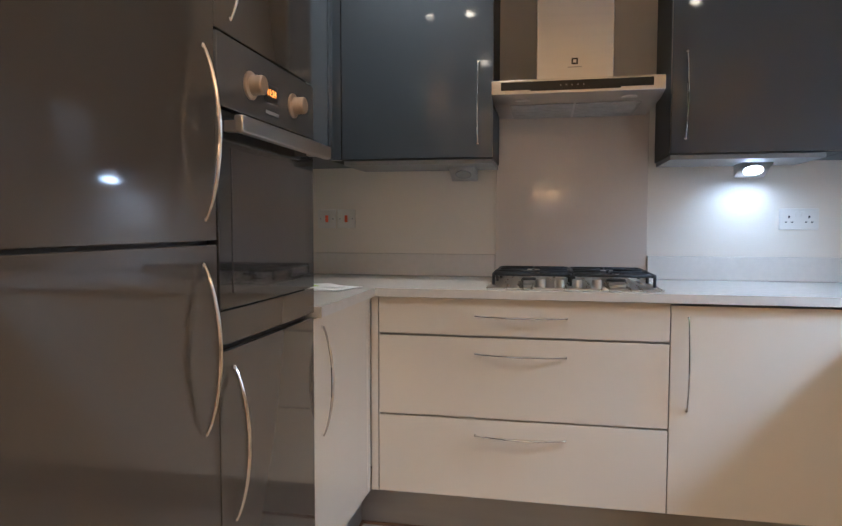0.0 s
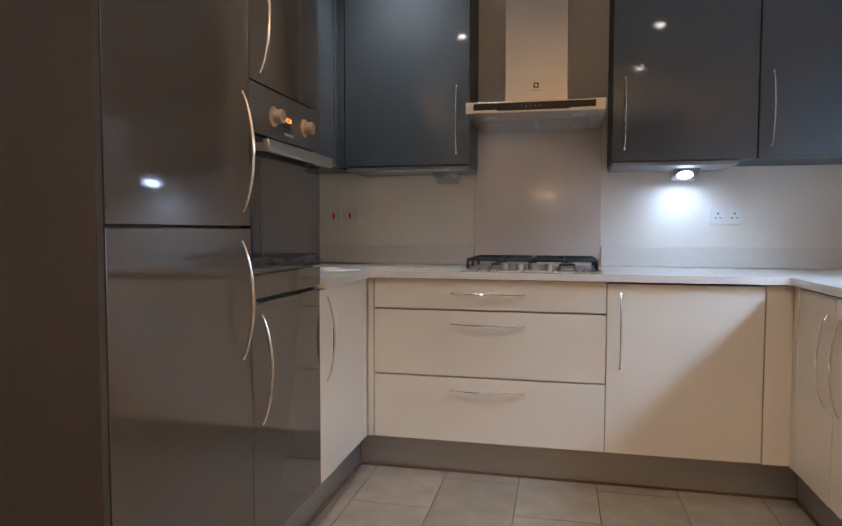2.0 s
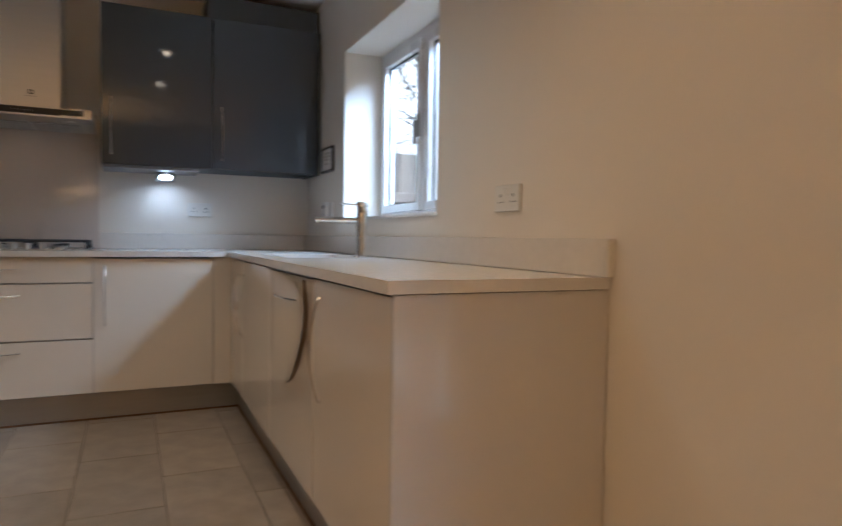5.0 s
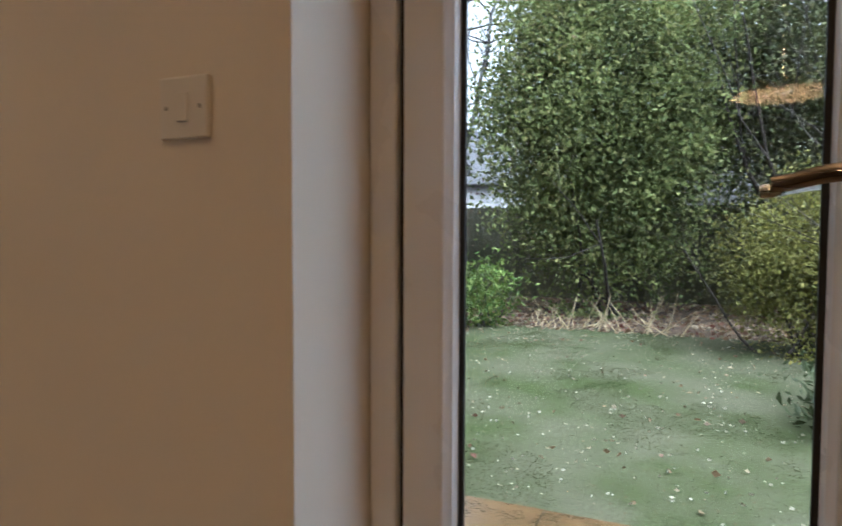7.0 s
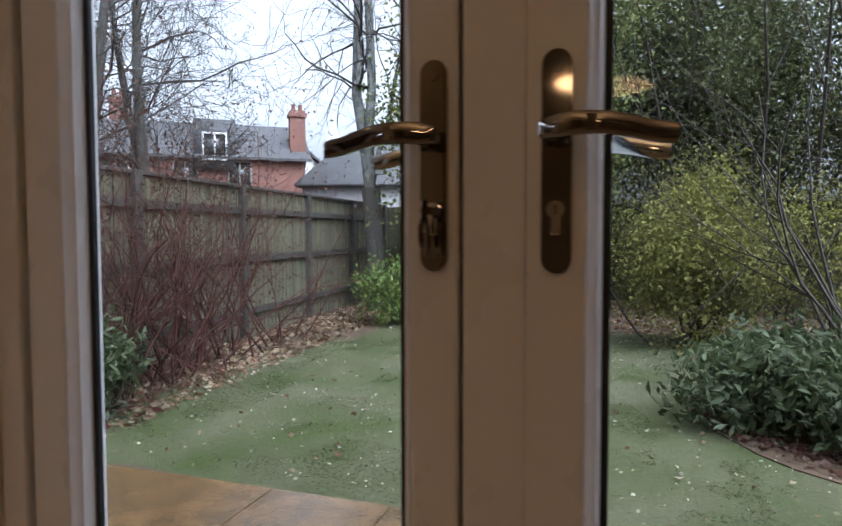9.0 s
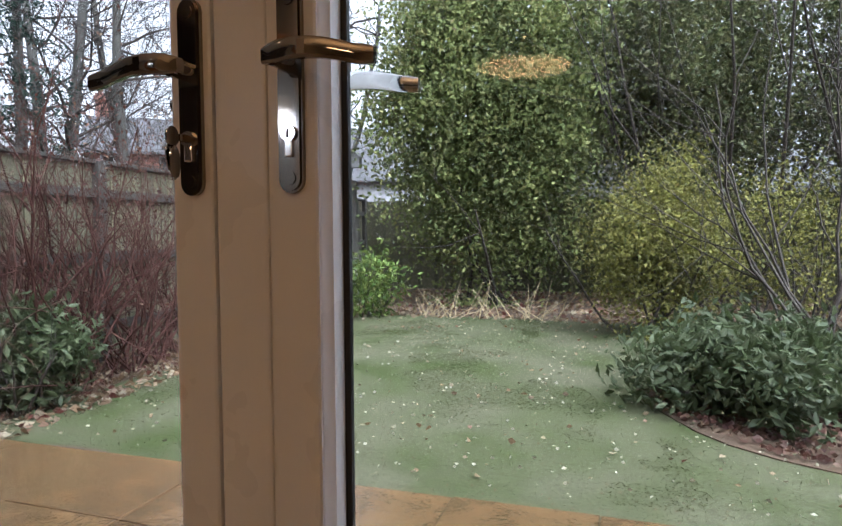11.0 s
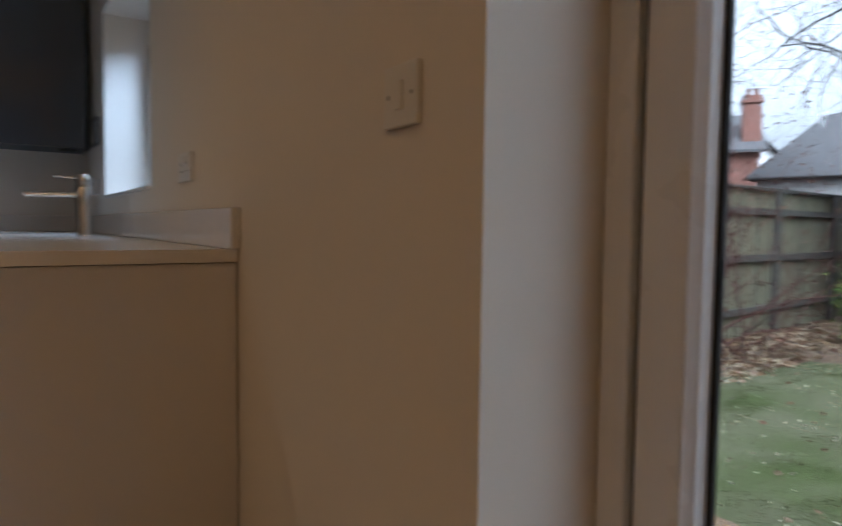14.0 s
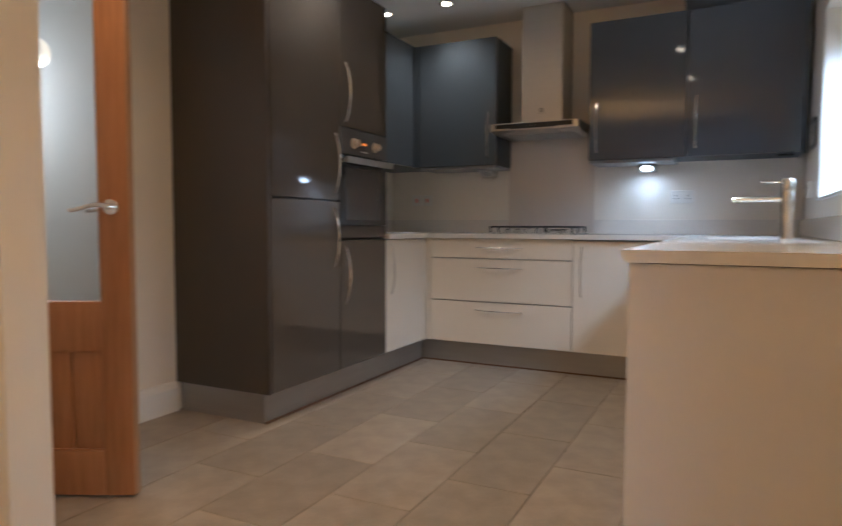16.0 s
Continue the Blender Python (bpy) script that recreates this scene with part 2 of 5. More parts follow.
def mesh_of(name, bm, material, smooth=True):
    me = bpy.data.meshes.new(name)
    bmesh.ops.recalc_face_normals(bm, faces=bm.faces)
    bm.to_mesh(me)
    bm.free()
    me.materials.append(material)
    if smooth:
        me.polygons.foreach_set("use_smooth", [True] * len(me.polygons))
        me.set_sharp_from_angle(angle=radians(38))
        for f in me.polygons:
            if max(abs(c) for c in f.normal) > 0.99999:
                f.use_smooth = False
    return me


def thing(name, at, label, category, group="", kind=""):
    """An Empty at a thing's base, to which its parts are hung."""
    ob = new(name)
    ob.empty_display_size = 0.05
    ob.location = at
    ORIGIN[ob] = Vector(at)
    return tagged(ob, label, category, group, kind)


def part(name, bm, material, parent, label=""):
    """Links a bmesh, drawn in world places, as one mesh under a thing or a part."""
    o = ORIGIN[parent]
    bmesh.ops.translate(bm, verts=bm.verts, vec=-o)
    ob = new(name, mesh_of(name, bm, material))
    ob.parent = parent
    ORIGIN[ob] = o
    return tagged(ob, label)


def solid(name, bm, material, label, category, kind="", group=""):
    """A thing or piece of the setting that is one mesh."""
    ob = new(name, mesh_of(name, bm, material))
    ORIGIN[ob] = Vector()
    return tagged(ob, label, category, group, kind)


def shared(name, me, parent, m):
    """One more object on a mesh that is there already, hung at the world pose m."""
    ob = new(name, me)
    ob.parent = parent
    ob.matrix_basis = Matrix.Translation(-ORIGIN[parent]) @ m
    ORIGIN[ob] = ORIGIN[parent]
    return ob


# ---- setting: room ----
CEIL, WX, WX2 = 2.47, 2.29, 2.59      # ceiling, inner and outer face of the garden wall
WIN = (-2.03, -0.82, 1.085, 2.04)     # window opening: y, y, sill, head
DOOR = (-5.480, -3.954, 0.0, 2.10)    # garden doors' opening
LEFT, BACK = -0.64, -7.2
solid("wall_north", boxed(LEFT - 0.15, WX2, 0.0, 0.2, 0, CEIL), M_WALL, "cream painted plaster wall behind the hob", "wall", "structure")
bm = bmesh.new()
for y0, y1, z0, z1 in ((WIN[1], 0.0, 0, CEIL), (WIN[0], WIN[1], 0, WIN[2]), (WIN[0], WIN[1], WIN[3], CEIL), (DOOR[1], WIN[0], 0, CEIL),
                       (DOOR[0], DOOR[1], DOOR[3], CEIL), (BACK, DOOR[0], 0, CEIL)):
    box(bm, WX, WX2, y0, y1, z0, z1)
solid("wall_east", bm, M_WALL, "cream painted plaster wall with a window and garden doors", "wall", "structure")
bm = bmesh.new()
for y0, y1, z0, z1 in ((-2.60, 0.0, 0, CEIL), (-3.44, -2.60, 2.05, CEIL)):
    box(bm, LEFT - 0.12, LEFT, y0, y1, z0, z1)
box(bm, LEFT - 0.12, 0.24, -3.64, -3.52, 0, CEIL)
box(bm, -3.5, LEFT - 0.12, -3.64, -3.52, 0, CEIL)
box(bm, LEFT - 0.12, LEFT, -3.52, -3.44, 0, CEIL)
solid("wall_west", bm, M_WALL, "cream painted plaster wall with a doorway to the hall", "wall", "structure")
solid("wall_south", boxed(-3.6, WX2, BACK - 0.15, BACK, 0, CEIL), M_WALL, "plain cream painted wall", "wall", "structure")
solid("ceiling", boxed(-3.6, WX2, BACK - 0.15, 0.2, CEIL, CEIL + 0.15), M_CEIL, "white painted plaster ceiling", "ceiling", "structure")
solid("floor_base", boxed(-3.6, WX2, BACK - 0.15, 0.2, -0.25, -0.004), M_GROUT, "dark joints between the stone-effect floor tiles", "floor", "structure")
bm = bmesh.new()
box(bm, -3.6, -3.5, BACK, -0.5, 0, CEIL)
box(bm, -3.5, LEFT - 0.12, -0.62, -0.5, 0, CEIL)
box(bm, -1.95, -1.83, -2.35, -0.62, 0, CEIL)
solid("wall_hall", bm, M_WALL, "plain white walls of the hall beyond the doorway", "wall", "structure")

# ---- setting: trims ----
bm = bmesh.new()
for y0, y1 in ((-2.53, -2.286),):
    prism(bm, [(LEFT, 0), (LEFT + 0.018, 0), (LEFT + 0.018, 0.12), (LEFT + 0.008, 0.15), (LEFT, 0.155)], "y", y0, y1)
solid("baseboard", bm, M_TRIM, "white moulded skirting board beside the tall cabinets", "skirting", "structure")
bm = bmesh.new()
for y0, y1 in ((-2.60, -2.53), (-3.50, -3.44)):
    box(bm, LEFT - 0.0, LEFT + 0.02, y0, y1, 0, 2.12, bev=0.006)
box(bm, LEFT, LEFT + 0.02, -3.50, -2.53, 2.05, 2.12, bev=0.006)
box(bm, LEFT - 0.12, LEFT - 0.003, -2.618, -2.602, 0, 2.05)
box(bm, LEFT - 0.12, LEFT - 0.003, -3.438, -3.422, 0, 2.05)
solid("trim", bm, M_TRIM, "white painted architrave round the hall doorway", "trim", "structure")

# ---- handles ----
def bow_mesh(length, rise=0.034, r=0.0065, kink=0.0):
    """A bow handle along z that stands off along +x, thinning to its ends."""
    bm = bmesh.new()
    n = 22
    pts, radii = [], []
    for i in range(n + 1):
        s = i / n * 2 - 1
        pts.append((rise * (1 - s * s) ** 0.85 + 0.004, 0, s * length / 2))
        radii.append(r * (0.62 + 0.38 * (1 - s * s)))
    tube(bm, pts, radii, seg=10, flat=(1.25, 0.8), side=Vector((0, 1, 0)))
    for s in (-1, 1):
        rod(bm, (-0.002, 0, s * length * 0.492), (0.006, 0, s * length * 0.492), r * 0.9, seg=10)
    return mesh_of("handle", bm, M_CHROME)


BOW = bow_mesh(0.315, 0.028, 0.0052)
BOW_DEEP = bow_mesh(0.32, 0.030, 0.0056)


def handle_at(parent, x, y, z, facing, flat_lie=False, me=None):
    """A bow handle with its middle at x, y, z on a face that looks along +x, -x or -y."""
    turn = {"+x": 0, "-x": 180, "-y": -90}[facing]
    m = pose(x, y, z, 0, 0, turn)
    if flat_lie:
        m = m @ pose(0, 0, 0, 90, 0, 0)
    return shared("handle", me or BOW, parent, m)


# ---- kitchen: base cabinets on the hob wall ----
FY, FT = -0.60, 0.02     # face of the doors, their thickness
def front_y(name, x0, x1, z0, z1, material, parent, y=FY):
    return part(name, boxed(x0 + 0.0015, x1 - 0.0015, y, y + FT, z0 + 0.0015, z1 - 0.0015, bev=0.0018), material, parent)


def front_x(name, y0, y1, z0, z1, material, parent, x, sign):
    a, b = (x - FT, x) if sign > 0 else (x, x + FT)
    return part(name, boxed(a, b, y0 + 0.0015, y1 - 0.0015, z0 + 0.0015, z1 - 0.0015, bev=0.0018), material, parent)


drawers = thing("drawer_cabinet", (0.5, -0.3, 0.0), "cream gloss base cabinet with three wide drawers under the hob", "cabinet", "base cabinets")
part("body", boxed(0.0, 1.0, FY + FT + 0.003, -0.03, 0.15, 0.86), M_CARCASS, drawers)
for z0, z1, zh in ((0.735, 0.868, 0.806), (0.442, 0.731, 0.672), (0.152, 0.438, 0.382)):
    d = front_y("drawer_front", 0.0, 1.0, z0, z1, M_CREAM, drawers)
    handle_at(d, 0.508, FY, zh, "-y", True)
cab = thing("base_cabinet", (1.3, -0.3, 0.0), "cream gloss base cabinet with one plain door beside the drawers", "cabinet", "base cabinets")
part("body", boxed(1.002, 1.60, FY + FT + 0.003, -0.03, 0.15, 0.86), M_CARCASS, cab)
d = front_y("door", 1.0, 1.60, 0.152, 0.862, M_CREAM, cab)
handle_at(d, 1.055, FY, 0.665, "-y")
LX, RX = -0.03, 1.70     # faces of the left and right runs
post = thing("corner_post", (1.65, -0.55, 0.0), "cream gloss filler post in the inner corner of the base cabinets", "filler panel", "corner fillers")
part("panel", boxed(1.602, RX + 0.02, FY, FY + FT, 0.152, 0.866, bev=0.0015), M_CREAM, post)
part("side_panel", boxed(RX, RX + 0.02, -0.655, FY - 0.001, 0.152, 0.866, bev=0.0015), M_CREAM, post)
post = thing("corner_post", (-0.02, -0.55, 0.0), "cream gloss filler post in the inner corner of the base cabinets", "filler panel", "corner fillers")
part("panel", boxed(LX + 0.002, -0.002, FY, FY + FT, 0.152, 0.866, bev=0.0015), M_CREAM, post)
part("side_panel", boxed(LX - 0.02, LX, -0.645, FY - 0.002, 0.152, 0.866, bev=0.0015), M_CREAM, post)
cab = thing("base_cabinet", (-0.3, -0.9, 0.0), "cream gloss base cabinet with one door beside the oven housing", "cabinet", "base cabinets")
part("body", boxed(LEFT + 0.01, LX - FT - 0.003, -1.17, -0.65, 0.15, 0.86), M_CARCASS, cab)
d = front_x("door", -1.172, -0.648, 0.152, 0.866, M_CREAM, cab, LX, 1)
handle_at(d, LX, -1.115, 0.68, "+x")

# right run under the window
for y0, y1, hy, hz, lab in ((-0.985, -0.657, -0.93, 0.635, "cream gloss sink cabinet door half with a long bow handle"),
                            (-1.69, -0.987, -1.045, 0.635, "cream gloss sink cabinet with a wide plain door"),
                            (-3.03, -2.375, -2.46, 0.650, "cream gloss base cabinet at the end of the run")):
    cab = thing("base_cabinet", (2.0, (y0 + y1) / 2, 0.0), lab, "cabinet", "base cabinets")
    part("body", boxed(RX + FT + 0.003, WX - 0.02, y0 + 0.002, y1 - 0.002, 0.15, 0.69), M_CARCASS, cab)
    d = front_x("door", y0, y1, 0.152, 0.862, M_CREAM, cab, RX, -1)
    handle_at(d, RX, hy, hz, "-x", me=BOW_DEEP)
dish = thing("dishwasher", (2.0, -2.03, 0.0), "built-in dishwasher with a cream door whose vinyl film peels off", "dishwasher")
part("body", boxed(RX + FT + 0.003, WX - 0.02, -2.371, -1.694, 0.15, 0.84), M_GREYPL, dish)
part("control_edge", boxed(RX + 0.001, RX + FT, -2.371, -1.694, 0.8585, 0.8675, bev=0.001), M_BLACK, dish, "black control strip in the gap above the door")
d = front_x("door", -2.371, -1.694, 0.152, 0.858, M_CREAM, dish, RX, -1)
handle_at(d, RX - 0.006, -2.03, 0.775, "-x", True)


def film_edge(z):
    """The torn side of the peeling film: nearly straight above, sweeping in towards its lower end."""
    s = min(1.0, max(0.0, (0.85 - z) / 0.385))
    return -2.285 - 0.035 * math.sin(math.pi * min(1, s * 1.6)) + 0.24 * s ** 3.2


def film(offset, material, name):
    bm = bmesh.new()
    rows, cols = 30, 40
    grid = []
    for i in range(rows + 1):
        z = 0.860 - (0.860 - 0.465) * i / rows
        ye = film_edge(z)
        line = []
        for k in range(cols + 1):
            s = k / cols
            y = -1.70 + (ye + 1.70) * s
            lift = 0.0012 + 0.003 * min(1, 6 * s) + 0.016 * s ** 6 * (1 - (i / rows) ** 3 * 0.75) + 0.012 * max(0, 1 - i / 5) ** 2 * (0.3 + 0.7 * s)
            lift = 0.0012 + (lift - 0.0012) * min(1.0, (rows - i) / 8 + s ** 8)
            line.append(bm.verts.new((RX - lift - offset, y, z - 0.018 * s * max(0.0, 1 - i / 6))))
        grid.append(line)
    for a, b in zip(grid, grid[1:]):
        for k in range(cols):
            bm.faces.new((a[k], a[k + 1], b[k + 1], b[k]))
    return part(name, bm, material, d, "cream vinyl film lifting off with a curled torn edge")


film(0.0, M_CREAM, "peeling_film")
bm = bmesh.new()
edge = [(RX - 0.016 * (1 - (i / 30) ** 3 * 0.75) + 0.006, film_edge(0.85 - 0.385 * i / 30) - 0.003, 0.85 - 0.385 * i / 30) for i in range(31)]
tube(bm, edge, [0.0040 * (1 - 0.6 * (i / 30) ** 2) for i in range(31)], seg=6)
part("torn_edge", bm, M_BROWNED, d, "brown exposed underside along the torn film")
# same cream gloss as the doors, bluish daylight reflection put into a greyer base
solid("end_panel", boxed(RX - 0.004, WX - 0.004, -3.048, -3.032, 0.0, 0.868, bev=0.0015), mat("cream_gloss_greyed_by_reflection", (0.68, 0.645, 0.61), 0.12, var=0.015, scale=1.5, fine=220, coat=0.5), "cream gloss panel that closes the end of the cabinet run", "end panel")

# plinths
def plinth(name, dims, lab):
    solid(name, boxed(*dims, bev=0.001), M_PLINTH, lab, "plinth", "", "plinths")


plinth("plinth", (-0.08, RX + 0.05, FY + 0.05, FY + 0.065, 0.0, 0.148), "brushed metal plinth under the hob cabinets")
plinth("plinth", (LX - 0.065, LX - 0.05, -2.262, FY + 0.048, 0.0, 0.148), "brushed metal plinth under the tall cabinets")
plinth("plinth", (LEFT + 0.02, LX - 0.067, -2.262, -2.247, 0.0, 0.148), "brushed metal plinth return at the tall cabinets' end")
plinth("plinth", (RX + 0.05, RX + 0.065, -3.03, FY + 0.048, 0.0, 0.148), "brushed metal plinth under the sink run")
for dims in ((-0.08, RX + 0.05, FY + 0.040, FY + 0.049), (LX - 0.049, LX - 0.04, -2.262, FY + 0.039), (RX + 0.04, RX + 0.049, -3.03, FY + 0.039)):
    solid("plinth_seal", boxed(*dims, 0.0, 0.009), M_BROWNED, "dark sealing strip along the foot of a plinth", "seal")

# ---- worktop with sink, upstands, splashback ----
TOP, TH = 0.900, 0.030
SX0, SX1, SY0, SY1 = 1.79, 2.17, -1.60, -1.02
bm = bmesh.new()
for dims in ((LEFT + 0.003, LX + 0.022, -1.17, FY - 0.022), (LEFT + 0.003, RX - 0.022, FY - 0.022, -0.003), (RX - 0.022, SX0, -3.055, -0.003),
             (SX1, WX - 0.003, -3.055, -0.003), (SX0, SX1, -3.055, SY0), (SX0, SX1, SY1, -0.003)):
    box(bm, dims[0], dims[1], dims[2], dims[3], TOP - TH, TOP)
bmesh.ops.remove_doubles(bm, verts=bm.verts, dist=0.0005)
solid("worktop", bm, M_QUARTZ, "off-white quartz worktop in a U shape with a sink cut-out", "worktop")
for x0, x1 in ((LEFT + 0.02, 0.372), (1.008, WX - 0.025)):
    solid("upstand", boxed(x0, x1, -0.022, -0.002, TOP + 0.001, TOP + 0.098, bev=0.002), M_QUARTZ, "off-white quartz upstand along the hob wall", "upstand")
solid("upstand", boxed(WX - 0.023, WX - 0.002, -3.066, -0.003, TOP + 0.001, TOP + 0.098, bev=0.002), M_QUARTZ, "off-white quartz upstand under the window", "upstand")
solid("upstand", boxed(LEFT + 0.002, LEFT + 0.02, -1.17, -0.003, TOP + 0.001, TOP + 0.098, bev=0.002), M_QUARTZ, "off-white quartz upstand beside the oven housing", "upstand")
solid("splashback", boxed(0.374, 1.006, -0.010, -0.002, TOP + 0.002, 1.70, bev=0.0015), mat("beige_glass_splashback", (0.68, 0.61, 0.54), 0.10, var=0.02, scale=2, coat=0.5), "beige glass splashback behind the hob", "splashback")
sink = thing("sink", (1.98, -1.3, 0.70), "undermounted steel kitchen sink below the worktop", "sink")
bm = bmesh.new()
box(bm, SX0 - 0.012, SX0 + 0.002, SY0 - 0.012, SY1 + 0.012, 0.70, TOP - TH)
box(bm, SX1 - 0.002, SX1 + 0.012, SY0 - 0.012, SY1 + 0.012, 0.70, TOP - TH)
box(bm, SX0, SX1, SY0 - 0.012, SY0 + 0.002, 0.70, TOP - TH)
box(bm, SX0, SX1, SY1 - 0.002, SY1 + 0.012, 0.70, TOP - TH)
box(bm, SX0, SX1, SY0, SY1, 0.695, 0.705)
part("bowl", bm, M_STEEL_H, sink)
part("drain", lathe(bmesh.new(), [(0.0, 0.706), (0.045, 0.706), (0.045, 0.711), (0.03, 0.712), (0.001, 0.710)], 20, Matrix.Translation((1.98, -1.3, 0))), M_CHROME, sink)
tap = thing("mixer_tap", (2.10, -1.68, TOP), "chrome kitchen mixer tap with a straight spout and side lever", "tap")
part("body", lathe(bmesh.new(), [(0.030, 0), (0.030, 0.006), (0.0245, 0.008), (0.0245, 0.195), (0.0235, 0.198), (0.0245, 0.201), (0.0245, 0.242), (0.021, 0.247), (0.001, 0.248)], 28, Matrix.Translation((2.10, -1.68, TOP))), M_CHROME, tap)
bm = bmesh.new()
rod(bm, (2.09, -1.68, 1.066), (1.905, -1.635, 1.066), 0.011, seg=14)
rod(bm, (1.918, -1.638, 1.066), (1.918, -1.638, 1.05), 0.009, seg=12)
part("spout", bm, M_CHROME, tap)
part("lever", rod(bmesh.new(), (2.085, -1.68, 1.132), (2.005, -1.66, 1.137), 0.0045, 0.0035, 10), M_CHROME, tap)

# ---- hob ----
hob = thing("gas_hob", (0.69, -0.32, TOP), "stainless steel four-burner gas hob set into the worktop", "hob")
part("base_plate", boxed(0.385, 0.985, -0.575, -0.065, TOP + 0.0005, TOP + 0.008, bev=0.003), M_STEEL_H, hob)
BURN = ((0.53, -0.20, 0.045), (0.53, -0.44, 0.036), (0.84, -0.20, 0.036), (0.84, -0.44, 0.048))
for bx, by, br in BURN:
    b = part("burner", lathe(bmesh.new(), [(br, 0.008), (br, 0.016), (br * 0.8, 0.02), (br * 0.8, 0.024), (0.001, 0.024)], 20, Matrix.Translation((bx, by, TOP))), M_STEEL_H, hob)
    part("burner_cap", lathe(bmesh.new(), [(br * 0.72, 0.0245), (br * 0.72, 0.030), (br * 0.6, 0.033), (0.001, 0.033)], 20, Matrix.Translation((bx, by, TOP))), M_IRON, b)
for x0, x1 in ((0.405, 0.680), (0.690, 0.965)):
    bm = bmesh.new()
    zt = TOP + 0.048
    ring = [(x0 + 0.012, -0.500), (x1 - 0.012, -0.500), (x1, -0.485), (x1, -0.10), (x1 - 0.012, -0.085), (x0 + 0.012, -0.085), (x0, -0.10), (x0, -0.485)]
    for a, b in zip(ring, ring[1:] + ring[:1]):
        rod(bm, (*a, zt), (*b, zt), 0.0058, seg=8)
    for cx, cy in ((x0, -0.485), (x1, -0.485), (x0, -0.10), (x1, -0.10), (x0, -0.32), (x1, -0.32)):
        rod(bm, (cx, cy, zt), (cx, cy, TOP + 0.008), 0.0058, seg=8)
    xm = (x0 + x1) / 2
    for cy in (-0.20, -0.44):
        for dx, dy in ((1, 0), (-1, 0), (0, 1), (0, -1)):
            ex, ey = (x1 if dx > 0 else x0) if dx else xm, ({1: (-0.085 if cy > -0.3 else -0.32), -1: (-0.500 if cy < -0.3 else -0.32)}[dy]) if dy else cy
            rod(bm, (ex, ey, zt), (xm + dx * 0.025, cy + dy * 0.025, zt + 0.002), 0.0052, seg=8)
    rod(bm, (x0, -0.32, zt), (x1, -0.32, zt), 0.0052, seg=8)
    part("pan_support", bm, M_IRON, hob, "black cast iron pan support")
for kx in (0.575, 0.640, 0.700, 0.765):
    part("knob", lathe(bmesh.new(), [(0.019, 0.008), (0.019, 0.012), (0.0185, 0.014), (0.0175, 0.036), (0.015, 0.038), (0.001, 0.038)], 20, Matrix.Translation((kx, -0.545, TOP))), M_STEEL, hob, "ribbed satin metal knob")

# ---- extractor hood ----
M_MESH = mat("pale_filter_mesh", (0.56, 0.55, 0.53), 0.5, 0.4, var=0.12, scale=30, fine=500, bump=0.2)
hood = thing("cooker_hood", (0.69, 0.0, 1.58), "stainless steel chimney cooker hood over the hob", "cooker hood")
HX0, HX1, HY = 0.388, 0.992, -0.46
bm = bmesh.new()
prism(bm, [(HY, 1.598), (HY, 1.648), (-0.002, 1.648), (-0.002, 1.585), (-0.36, 1.585)], "x", HX0, HX1)
bmesh.ops.bevel(bm, geom=bm.edges[:], offset=0.002, segments=1, affect="EDGES")
part("canopy", bm, M_STEEL, hood)
part("control_strip", boxed(HX0 + 0.035, HX1 - 0.04, HY - 0.003, HY + 0.01, 1.612, 1.641, bev=0.001), M_BLACK, hood, "black glass control strip")
part("control_strip_centre", boxed(HX0 + 0.14, HX1 - 0.15, HY - 0.0035, HY + 0.01, 1.607, 1.614, bev=0.001), M_BLACK, hood)
for k in range(5):
    part("touch_key", boxed(HX0 + 0.245 + 0.02 * k, HX0 + 0.249 + 0.02 * k, HY - 0.0045, HY, 1.622, 1.626), M_GREYPL, hood)
part("chimney", boxed(0.546, 0.834, -0.27, -0.002, 1.649, CEIL - 0.002, bev=0.003), M_STEEL, hood)
for x0, x1 in ((HX0 + 0.06, 0.685), (0.695, HX1 - 0.06)):
    f = part("filter", boxed(x0, x1, -0.33, -0.03, 1.580, 1.584, bev=0.001), M_MESH, hood, "slotted metal grease filter")
    for i in range(9):
        part("slat", boxed(x0 + 0.012, x1 - 0.012, -0.315 + i * 0.032, -0.300 + i * 0.032, 1.5791, 1.580), M_MESH, f)
for xx in (0.50, 0.88):
    part("lamp_lens", lathe(bmesh.new(), [(0.028, 1.583), (0.028, 1.588), (0.001, 1.588)], 18, Matrix.Translation((xx, -0.385, 0.004))), M_PLASTIC, hood, "unlit round hood lamp")
bm = bmesh.new()
box(bm, 0.678, 0.702, -0.2715, -0.2695, 1.742, 1.766)
part("badge", bm, M_BLACK, hood, "small dark square badge")
part("badge_line", boxed(0.664, 0.716, -0.2712, -0.2695, 1.730, 1.734), M_GREYPL, hood)
part("badge_mark", boxed(0.684, 0.696, -0.2722, -0.2712, 1.748, 1.760), M_STEEL, hood)

# ---- wall cabinets ----
WB, WT, WF = 1.378, 2.275, -0.345
def wall_cabinet(x0, x1, hx, lab):
    c = thing("wall_cabinet", ((x0 + x1) / 2, 0.0, WB), lab, "cabinet", "wall cabinets")
    part("body", boxed(x0 + 0.001, x1 - 0.001, WF + FT + 0.002, -0.002, WB + 0.008, WT - 0.002), M_ANTH_MATT, c)
    dd = front_y("door", x0, x1, WB + 0.008, WT, M_ANTH, c, WF)
    handle_at(dd, hx, WF, 1.595, "-y")
    return c


